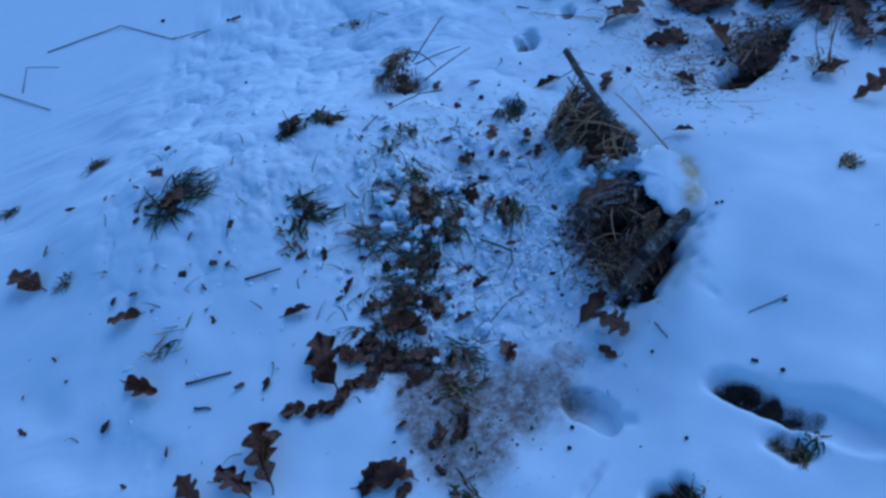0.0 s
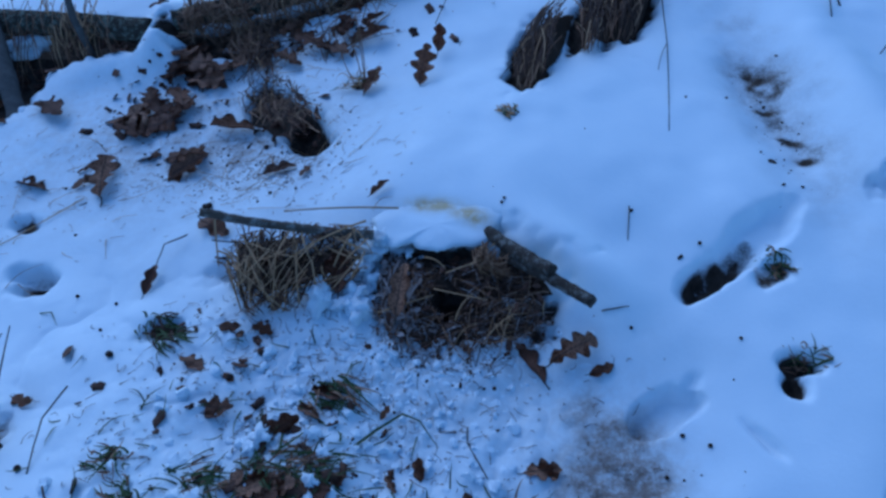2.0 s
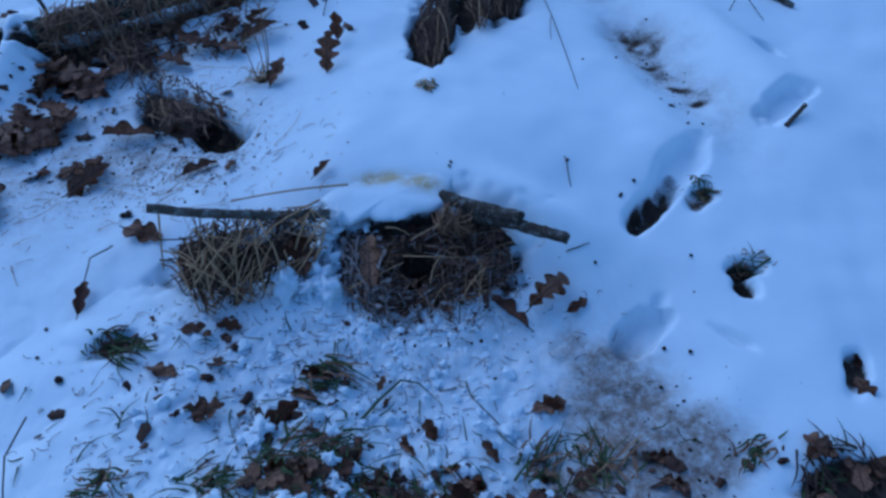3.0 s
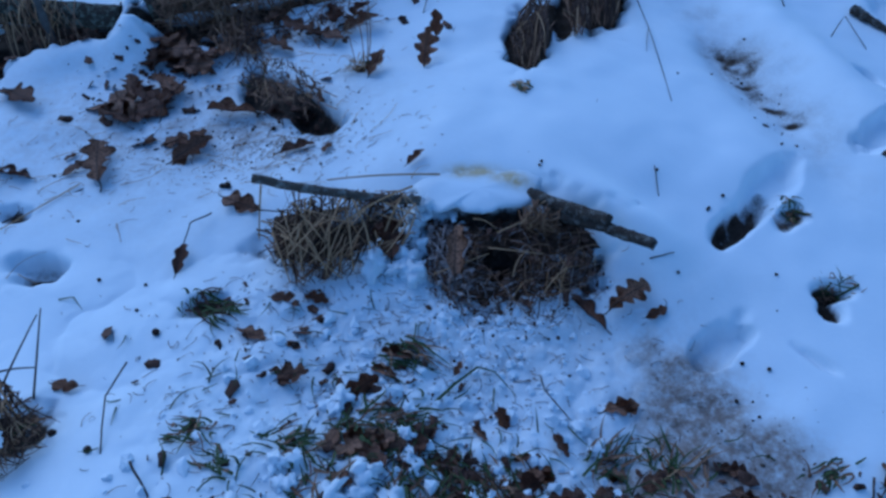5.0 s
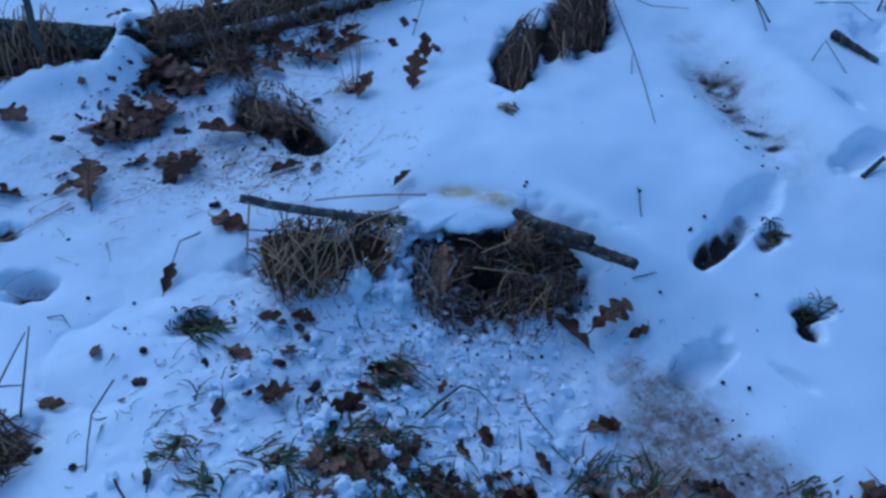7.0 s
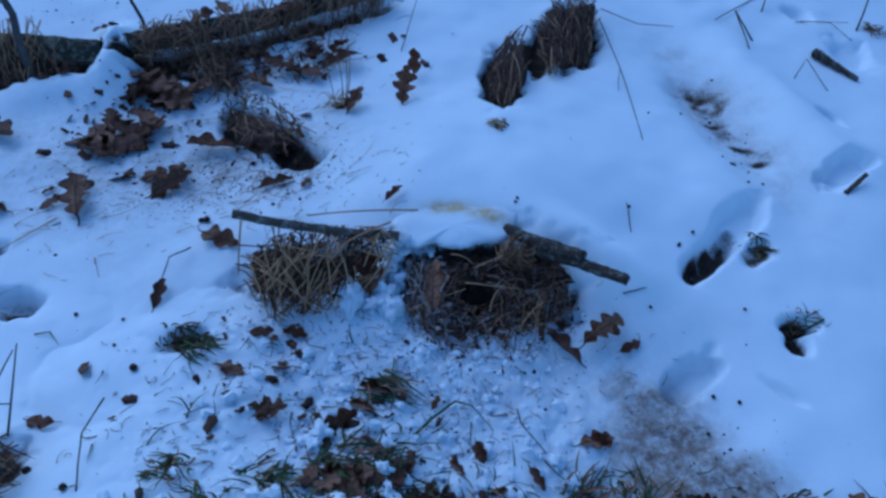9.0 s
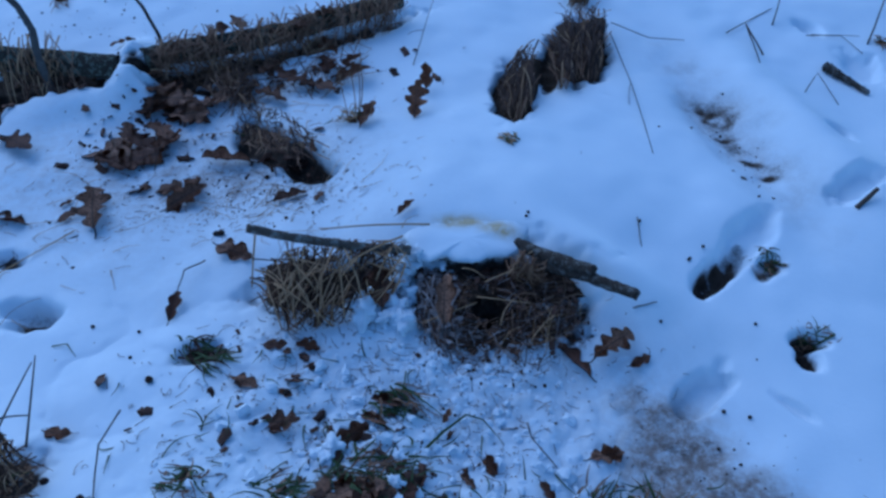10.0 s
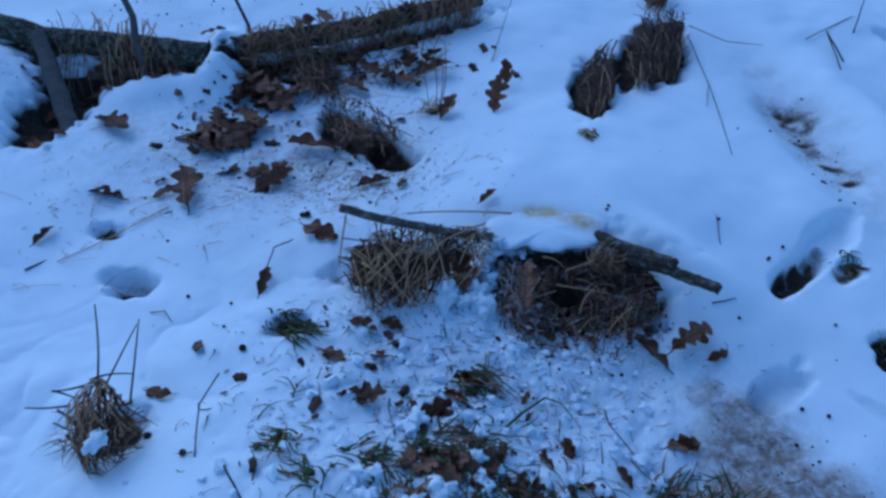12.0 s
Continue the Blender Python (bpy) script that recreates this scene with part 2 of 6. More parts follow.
# the hollow under the fallen log
dent(-1.345, 0.700, 0.165, 78, 0.50, 0.08, 0.97, 9.0)
dent(-1.280, 0.835, 0.150, 22, 0.55, 0.08, 0.97, 9.0)
dent(-1.090, 0.890, 0.140, 8, 0.36, 0.06, 0.95)
dent(-1.250, 0.930, 0.330, -8, 0.22, 0.06, 0.95)
dent(-0.690, 0.940, 0.190, 14, 0.30, 0.06, 0.95)
dent(-0.420, 1.030, 0.170, 24, 0.24, 0.05, 0.92)
dent(-0.840, 0.905, 0.090, 20, 0.35, 0.06, 0.95)
dent(-0.710, 0.840, 0.130, -3, 0.2, 0.025, 0.6)
dent(-0.728, 0.851, 0.146, 4, 0.2, 0.05, 0.8)
dent(-0.300, 1.090, 0.190, 27, 0.2, 0.05, 0.8)
# earth under the tussocks
dent(0.155, 0.720, 0.150, 78, 0.36, 0.045, 0.97, 10.0)
dent(0.285, 0.850, 0.130, 75, 0.24, 0.04, 0.95, 9.0)
dent(0.390, 0.920, 0.170, 72, 0.45, 0.05, 0.97, 10.0)
dent(-0.545, 0.620, 0.080, -70, 0.55, 0.05, 0.95, 9.0)
dent(-0.405, 0.480, 0.098, -55, 0.50, 0.085, 0.97, 9.0)
dent(-0.480, 0.570, 0.110, -48, 0.50, 0.05, 0.96, 8.0)
dent(0.728, -0.400, 0.040, 60, 0.5, 0.03, 0.8)
dent(0.620, -0.590, 0.095, -8, 0.45, 0.025, 0.93)
dent(-0.850, -0.364, 0.066, -2, 0.7, 0.02, 0.6)
dent(-0.573, -0.109, 0.042, 11, 0.6, 0.02, 0.6)


def hollows(x, y):
    """How far the prints lower the snow, and how bare they leave it."""
    deep, bare = np.zeros_like(x), np.zeros_like(x)
    for cx, cy, half, turn, wide, depth, soil, steep in DENTS:
        c, s = math.cos(math.radians(turn)), math.sin(math.radians(turn))
        u, v = ((x - cx) * c + (y - cy) * s) / half, ((y - cy) * c - (x - cx) * s) / (half * wide)
        k = min(1.0, (steep - 2) / 5)
        d = np.sqrt(u * u + v * v) * (1 + k * 0.2 * waves(x, y, 0.055, 5) + k * 0.16 * waves(x * 0.7 + y * 0.7, y * 0.7 - x * 0.7, 0.021, 10))
        f = 1 / (1 + np.exp(np.clip((d - 1) * steep, -30, 30)))
        patchy = 0.86 + 0.3 * waves(x, y, 0.02, 17) if 0.4 < soil < 0.86 else 1.0
        deep, bare = np.maximum(deep, depth * f), np.maximum(bare, soil * f ** 1.2 * np.minimum(patchy, 1.05))
    return deep, bare


def churned(x, y):
    """Where the snow is dug over and trodden."""
    m = np.maximum(bell(x, y, -0.15, -0.38, 0.38, 0.24), 0.62 * bell(x, y, -0.55, -0.72, 0.36, 0.36) * (0.75 + 0.45 * waves(x, y, 0.24, 23)))
    m = np.maximum(m, 0.62 * bell(x, y, -0.40, -0.12, 0.16, 0.13))
    m = np.maximum(m, 0.7 * bell(x, y, 0.06, -0.20, 0.15, 0.10))
    return ramp(m * (1 + 0.25 * waves(x, y, 0.11, 21)), 0.25, 0.75)


def height(x, y):
    deep, bare = hollows(x, y)
    k = churned(x, y)
    u, v = x * 0.83 + y * 0.56, y * 0.83 - x * 0.56
    bend = 0.018 * waves(x, y, 0.06, 13) + 0.007 * waves(u, v, 0.021, 16)
    billow = lambda a, b, size, shift: np.abs(waves(a + bend, b - bend, size, shift)) ** 0.8
    clods = 0.020 * billow(u, v, 0.062, 1) + 0.010 * billow(x, y, 0.031, 3) + 0.0045 * billow(v, u, 0.015, 4)
    clods = clods + 0.036 * 0.5 * pebbles(x - bend, y + bend, 0.036, 2, 0.22)
    lumps = 0.012 * waves(x, y, 0.13, 2) + 0.50 * clods - 0.009
    trodden = ramp(-x, 0.1, 0.5) * ramp(0.25 - y, 0.0, 0.4) * (1 - ramp(np.hypot(x, y), 1.8, 3.0))
    floor = 0.006 * waves(u, v, 0.03, 11) * np.clip(bare * 2, 0, 1)
    heaps = 0.018 * billow(u, v, 0.21, 14) + 0.010 * billow(x, y, 0.10, 15) * ramp(waves(u, v, 0.33, 20), -0.3, 0.4) + 0.002 * billow(v, u, 0.045, 18) - 0.015
    rough = ramp(-x, 0.75, 1.2) * ramp(-y, -0.05, 0.3) * (0.024 * billow(u, v, 0.17, 24) + 0.014 * billow(x, y, 0.075, 25) - 0.014)
    rough = rough + bell(x, y, -0.42, -1.02, 0.42, 0.30) * (0.022 * billow(u, v, 0.15, 26) + 0.011 * billow(x, y, 0.065, 27) - 0.012)
    floor = floor + trodden * ((1 - 0.6 * k) * heaps + rough)
    return base(x, y) - deep + k * lumps + floor + 0.0012 * waves(u, v, 0.09, 6) * (1 - ramp(np.hypot(x, y), 1.8, 3.0))
# -- end terrain


LAND = {}


def ground_at(x, y):
    """The snow's height, between the corners of the ground's own grid."""
    xs, ys, z = LAND["x"], LAND["y"], LAND["z"]
    i, j = min(max(bisect(xs, x) - 1, 0), len(xs) - 2), min(max(bisect(ys, y) - 1, 0), len(ys) - 2)
    a, b = (x - xs[i]) / (xs[i + 1] - xs[i]), (y - ys[j]) / (ys[j + 1] - ys[j])
    return float((z[j, i] * (1 - a) + z[j, i + 1] * a) * (1 - b) + (z[j + 1, i] * (1 - a) + z[j + 1, i + 1] * a) * b)


def bisect(line, value):
    lo, hi = 0, len(line)
    while lo < hi:
        k = (lo + hi) // 2
        lo, hi = (k + 1, hi) if line[k] <= value else (lo, k)
    return lo


def on(x, y, h=0.0):
    return Vector((x, y, ground_at(x, y) + h))


def part(name, mesh, mat, parent=None, label=""):
    ob = new(name, mesh)
    if mat:
        mesh.materials.clear()
        mesh.materials.append(mat)
    if parent:
        ob.parent = parent
    if label:
        tagged(ob, label)
    return ob


# the line along which wet leaves and grass lie matted on the earth
MAT = ((-0.22, -0.42), (-0.17, -0.45), (-0.11, -0.48), (-0.05, -0.51), (-0.01, -0.545), (0.03, -0.58), (0.07, -0.63), (0.11, -0.58), (0.15, -0.53))


def make_ground():
    def axis(lo, hi, step, far):
        mid = list(np.arange(lo, hi + step / 2, step))
        left, right, d = [], [], step
        while lo - (left[-1] if left else lo) < far and len(left) < 60:
            d *= 1.22
            left.append((left[-1] if left else lo) - d)
        d = step
        while (right[-1] if right else hi) - hi < far and len(right) < 60:
            d *= 1.22
            right.append((right[-1] if right else hi) + d)
        return np.array(left[::-1] + mid + right)
    xs, ys = axis(-1.7, 1.3, 0.0052, 3000), axis(-1.25, 1.6, 0.0052, 3000)
    X, Y = np.meshgrid(xs, ys)
    x, y = X.ravel(), Y.ravel()
    near = np.hypot(x, y) < 12
    z = np.zeros_like(x)
    z[near] = height(x[near], y[near])
    LAND.update(x=xs.tolist(), y=ys.tolist(), z=z.reshape(X.shape))
    n, m = len(xs), len(ys)
    i = (np.arange(m - 1)[:, None] * n + np.arange(n - 1)[None]).ravel()
    me = bpy.data.meshes.new("ground")
    me.vertices.add(n * m)
    me.vertices.foreach_set("co", np.stack([x, y, z], 1).ravel())
    quads = np.stack([i, i + 1, i + n + 1, i + n], 1)
    me.loops.add(quads.size)
    me.loops.foreach_set("vertex_index", quads.ravel())
    me.polygons.add(len(quads))
    me.polygons.foreach_set("loop_start", np.arange(len(quads)) * 4)
    me.update()
    me.polygons.foreach_set("use_smooth", np.ones(len(quads), bool))
    _, bare = hollows(x, y)
    wisps = 0.5 + 0.5 * waves(x, y, 0.06, 8)
    specks = 0.5 + 0.5 * waves(x, y, 0.02, 9)
    # earth thrown out of the den, and the brown ground worn bare beside it
    spill = np.maximum(bell(x, y, 0.309, -0.377, 0.06, 0.085), bell(x, y, 0.356, -0.483, 0.075, 0.055))
    spill = np.maximum(spill, np.maximum(0.95 * bell(x, y, 0.253, -0.523, 0.11, 0.05), 0.30 * bell(x, y, 0.256, -0.240, 0.05, 0.06)))
    spill, clots = 1.1 * spill, 0.5 + 0.5 * waves(x, y, 0.033, 19)
    dirt_shade = np.clip(ramp(spill * (0.35 + 0.65 * wisps + 0.7 * clots), 0.05, 0.60) * (0.9 + 0.4 * specks), 0, 1)
    # trough up the slope: dirty streaks, and a broad tint painting its shaded hollow
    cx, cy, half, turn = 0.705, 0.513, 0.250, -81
    dirt_shade = np.maximum(dirt_shade, 1.15 * bell(x, y, cx - 0.006, cy + 0.03, half * 0.85, 0.06, turn) * (0.12 + wisps * (0.35 + 0.75 * specks)))
    for sx, sy, long, wide, lie, much in ((0.688, 0.505, 0.034, 0.012, -6, 1.9), (0.698, 0.550, 0.030, 0.030, 0, 0.75), (0.714, 0.393, 0.032, 0.013, -34, 1.9), (0.698, 0.437, 0.030, 0.028, 0, 0.8), (0.732, 0.326, 0.022, 0.012, -8, 1.9), (0.664, 0.665, 0.022, 0.014, 5, 0.8), (0.650, 0.720, 0.030, 0.030, 0, 0.4)):
        streak = much * bell(x, y, sx, sy, long, wide, lie) * (0.35 + 0.5 * wisps + 0.5 * specks)
        dirt_shade, bare = np.maximum(dirt_shade, 0.7 * streak), np.maximum(bare, 0.34 * streak)
    bare = np.maximum(bare, 0.62 * bell(x, y, cx - 0.006, cy + 0.03, half * 0.85, 0.045, turn) * (0.1 + wisps * (0.4 + 0.8 * specks)))
    # left of the den: dirt, with soft shade painted into the same tint
    dirt_shade = np.maximum(dirt_shade, 0.20 * bell(x, y, -0.58, 0.28, 0.34, 0.20) * (0.3 + 0.7 * wisps))
    dirt_shade = np.maximum(dirt_shade, 0.58 * bell(x, y, -0.66, 0.47, 0.26, 0.13) * (0.1 + wisps * (0.5 + 0.7 * specks)))
    dirt_shade = np.maximum(dirt_shade, 0.62 * bell(x, y, -0.47, 0.37, 0.11, 0.08) * (0.1 + wisps * (0.5 + 0.7 * specks)))
    bare = np.maximum(bare, 0.40 * bell(x, y, cx - 0.015, cy - 0.04, half * 0.55, 0.032, turn) * (0.35 + wisps))
    grit = np.maximum(0.9 * spill, 0.4 * bell(x, y, -0.805, 0.515, 0.3, 0.16))
    grit = np.maximum(grit, 0.1 * churned(x, y))
    dirt_shade = np.maximum(dirt_shade, 0.34 * bell(x, y, 0.00, -0.170, 0.26, 0.10) * (0.25 + wisps * (0.4 + 0.6 * specks)))
    bare = np.maximum(bare, 0.22 * bell(x, y, -0.638, 0.885, 0.16, 0.08) * (0.4 + wisps))
    bare = np.maximum(bare, 0.18 * bell(x, y, -0.818, 0.674, 0.09, 0.07) * (0.4 + wisps))
    bare = np.maximum(bare, 0.42 * spill * (0.1 + clots * (0.4 + specks)))
    litter = np.maximum(bell(x, y, -0.262, -0.441, 0.07, 0.12), 0.9 * bell(x, y, -0.021, -0.496, 0.22, 0.05))
    litter = np.maximum(litter, np.maximum(bell(x, y, -0.171, -0.443, 0.05, 0.08), bell(x, y, -0.035, -0.530, 0.07, 0.07)))
    band = np.zeros_like(x)
    for bx, by in MAT:
        band = np.maximum(band, bell(x, y, bx, by, 0.042, 0.042))
    bare = np.maximum(bare, 0.46 * ramp(band * (0.35 + 0.6 * wisps + 0.5 * specks), 0.35, 0.95))
    dirt_shade = np.maximum(dirt_shade, 0.30 * litter * (0.1 + wisps * (0.5 + 0.6 * specks)))
    bare = np.maximum(bare, ramp(litter * (0.2 + 0.8 * wisps + 0.5 * specks), 0.6, 1.2) * 0.24)
    yellow = np.maximum(bell(x, y, -0.040, 0.171, 0.034, 0.011, -5), bell(x, y, 0.039, 0.139, 0.030, 0.012, -25)) * (0.45 + 0.8 * wisps)
    for name, values in (("soil", bare), ("grit", np.clip(grit, 0, 1)), ("dirt_shade", np.clip(dirt_shade, 0, 1)), ("loose", churned(x, y)), ("yellow", np.clip(yellow * 1.9, 0, 1))):
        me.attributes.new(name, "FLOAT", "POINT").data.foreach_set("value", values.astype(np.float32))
    return tagged(part("ground", me, SNOW), "trodden snow with earth bared in prints and hollows", "snow", kind="structure")


make_ground()


# ---- building blocks ----
class Shape:
    """Collects vertices and faces of many stalks or lumps for one mesh."""
    def __init__(self):
        self.v, self.f = [], []

    def tube(self, pts, r0, r1, sides=4):
        pts = [Vector(p) for p in pts]
        first = len(self.v)
        for k, p in enumerate(pts):
            way = (pts[min(k + 1, len(pts) - 1)] - pts[max(k - 1, 0)]).normalized()
            side = way.cross(Vector((0, 0, 1)))
            side = side.normalized() if side.length > 0.05 else Vector((1, 0, 0))
            up = side.cross(way)
            r = r0 + (r1 - r0) * k / (len(pts) - 1)
            for s in range(sides):
                a = 2 * math.pi * s / sides
                self.v.append(p + r * (math.cos(a) * side + math.sin(a) * up))
        for k in range(len(pts) - 1):
            for s in range(sides):
                a, b = first + k * sides + s, first + k * sides + (s + 1) % sides
                self.f.append((a, b, b + sides, a + sides))
        self.f.append(tuple(first + s for s in range(sides))[::-1])
        last = first + (len(pts) - 1) * sides
        self.f.append(tuple(last + s for s in range(sides)))
        return self

    def blade(self, pts, width):
        """A grass blade: a folded ribbon that narrows to its tip."""
        pts = [Vector(p) for p in pts]
        first, n = len(self.v), len(pts)
        for k, p in enumerate(pts):
            way = (pts[min(k + 1, n - 1)] - pts[max(k - 1, 0)]).normalized()
            side = way.cross(Vector((0, 0, 1)))
            side = side.normalized() if side.length > 0.05 else Vector((1, 0, 0))
            w = width * (1 - (k / (n - 1)) ** 2 * 0.85) / 2
            keel = side.cross(way) * -w * 0.6
            self.v += [p - side * w, p + keel, p + side * w]
        for k in range(n - 1):
            a = first + 3 * k
            self.f += [(a, a + 1, a + 4, a + 3), (a + 1, a + 2, a + 5, a + 4)]
        return self

    def lump(self, centre, r, rng, squash=0.7):
        c, first = Vector(centre), len(self.v)
        turn = Euler((rng.random() * 6, rng.random() * 6, rng.random() * 6)).to_matrix()
        for d in DIRS:
            w = turn @ d * r * rng.uniform(0.45, 1.3)
            self.v.append(c + Vector((w.x, w.y, w.z * squash)))
        self.f += [tuple(first + i for i in t) for t in TRIS]
        return self

    def mesh(self, name, smooth=True):
        me = bpy.data.meshes.new(name)
        me.from_pydata(self.v, [], self.f)
        me.polygons.foreach_set("use_smooth", [smooth] * len(me.polygons))
        return me


def ball_net():
    bm = bmesh.new()
    bmesh.ops.create_icosphere(bm, subdivisions=1, radius=1)
    got = [v.co.copy() for v in bm.verts], [tuple(v.index for v in f.verts) for f in bm.faces]
    bm.free()
    return got


DIRS, TRIS = ball_net()
RNG = random.Random(11)


def curve_points(a, b, sag, n=5, sway=0.0, rng=RNG):
    """Points from a to b, bent by sag and swayed sideways."""
    a, b = Vector(a), Vector(b)
    side = (b - a).cross(Vector((0, 0, 1)))
    side = side.normalized() if side.length > 1e-4 else Vector((1, 0, 0))
    k1 = rng.uniform(-1, 1) * sway
    return [a.lerp(b, i / n) + Vector((0, 0, sag)) * 4 * (i / n) * (1 - i / n) + side * k1 * math.sin(math.pi * i / n) for i in range(n + 1)]


def cloud_mesh(name, radius, stretch, rough, seed):
    bm = bmesh.new()
    bmesh.ops.create_icosphere(bm, subdivisions=3, radius=1)
    for v in bm.verts:
        k = 1 + rough * noise.noise(v.co * 1.7 + Vector((seed, 0, 0))) + rough * 0.5 * noise.noise(v.co * 4.1 + Vector((0, seed, 0)))
        v.co = Vector((v.co.x * stretch[0], v.co.y * stretch[1], v.co.z * stretch[2])) * radius * k
    me = bpy.data.meshes.new(name)
    bm.to_mesh(me)
    bm.free()
    me.polygons.foreach_set("use_smooth", [True] * len(me.polygons))
    return me


# ---- oak leaves ----
def leaf_mesh(seed, lobes, curl, wide, crumple, bays=0.6):
    """A leaf of length 1 along x with rounded lobes, cupped, twisted and crumpled, and its midrib."""
    rng = random.Random(seed)
    rows, cols = 34, 5
    bm = bmesh.new()
    grid, rib = [], []
    skew, twist, droop = rng.uniform(-0.15, 0.15), rng.uniform(-0.6, 0.6), rng.uniform(0.2, 1.0)
    uneven = [rng.uniform(0.75, 1.1) for _ in range(24)]
    off = Vector((seed * 3.1, 0, 0))
    for i in range(rows + 1):
        u = i / rows
        env = (math.sin(math.pi * min(1, u ** 0.8)) ** 0.55 if 0 < u < 1 else 0.0) * (0.75 + 0.35 * u)
        line = []
        for j in range(-cols, cols + 1):
            s = abs(j) / cols
            phase = lobes * u + (0.22 if j < 0 else 0.0)
            bay = (0.5 + 0.5 * math.cos(2 * math.pi * phase)) ** 1.8
            w = wide * env * (1 - bays * bay) * uneven[int(phase) % 12 + (12 if j < 0 else 0)] + 0.012
            y = math.copysign(w * s, j) if j else 0.0
            x = u + 0.10 * s * env * (1 - u)
            z = curl * (s * w / wide) ** 2 * 0.5 + twist * y * (u - 0.3) - droop * 0.2 * (u - 0.4) ** 2
            z += crumple * (noise.noise(Vector((x * 2.6, y * 3.4, 0)) + off) + 0.3 * noise.noise(Vector((x * 7, y * 7, 0)) + off)) * (0.25 + s)
            line.append(bm.verts.new((x, y + skew * u * u, z)))
        grid.append(line)
    for i in range(rows):
        for j in range(2 * cols):
            bm.faces.new((grid[i][j], grid[i + 1][j], grid[i + 1][j + 1], grid[i][j + 1]))
    low, tallest = min(v.co.z for v in bm.verts), max(v.co.z for v in bm.verts)
    flat = min(1.0, 0.20 / (tallest - low))
    for v in bm.verts:
        v.co.z = (v.co.z - low) * flat
    rib = Shape().tube([line[cols].co + Vector((0, 0, 0.006)) for line in grid[::3]], 0.011, 0.004, 5).mesh("midrib")
    bmesh.ops.solidify(bm, geom=bm.faces[:], thickness=0.006)
    me = bpy.data.meshes.new("oak_leaf")
    bm.to_mesh(me)
    bm.free()
    me.polygons.foreach_set("use_smooth", [True] * len(me.polygons))
    rib.materials.append(TWIG)
    return me, rib


LEAVES = [leaf_mesh(1, 3.6, 0.12, 0.31, 0.10, 0.6), leaf_mesh(2, 3.3, 0.2, 0.29, 0.16, 0.6), leaf_mesh(3, 3.0, 0.15, 0.33, 0.16, 0.55), leaf_mesh(4, 2.3, 0.5, 0.23, 0.16, 0.45), leaf_mesh(5, 2.3, 0.35, 0.30, 0.22, 0.5), leaf_mesh(6, 1.8, 0.4, 0.32, 0.24, 0.5),
          leaf_mesh(7, 3.4, 0.2, 0.32, 0.2, 0.62), leaf_mesh(8, 2.6, 0.35, 0.27, 0.22, 0.5),
          leaf_mesh(9, 2.8, 0.9, 0.36, 0.42, 0.5), leaf_mesh(10, 2.2, 0.7, 0.40, 0.50, 0.45), leaf_mesh(11, 3.1, 1.1, 0.34, 0.38, 0.55), leaf_mesh(12, 1.7, 0.5, 0.42, 0.46, 0.4)]
STALK = Shape().tube([(-0.16, 0.02, 0.02), (-0.07, 0.0, 0.01), (0.05, 0, 0.03)], 0.012, 0.016, 5).mesh("leaf_stalk")
RUSTED = {}


def oak_leaf(x, y, length, turn, kind=0, mat=None, lift=0.002, tip=0.0, roll=0.0, label="curled brown oak leaf lying on the snow"):
    me, rib = LEAVES[kind]
    if mat is RUST:
        me = RUSTED.setdefault(kind, me.copy())
    length = min(length, 0.15) * 0.94
    ob = part("oak_leaf", me, mat or LEAF)
    z = ground_at(x + 0.5 * length * math.cos(radians(turn)), y + 0.5 * length * math.sin(radians(turn)))
    lift, tip = (lift - 0.006, tip * 0.4) if kind > 7 else (lift, tip)
    ob.matrix_world = pose(x, y, z + lift, roll, -tip, turn) @ Matrix.Diagonal((length, length, length, 1))
    part("leaf_stalk", STALK, TWIG, ob)
    part("midrib", rib, None, ob)
    return tagged(ob, label, "leaf", "fallen oak leaves")


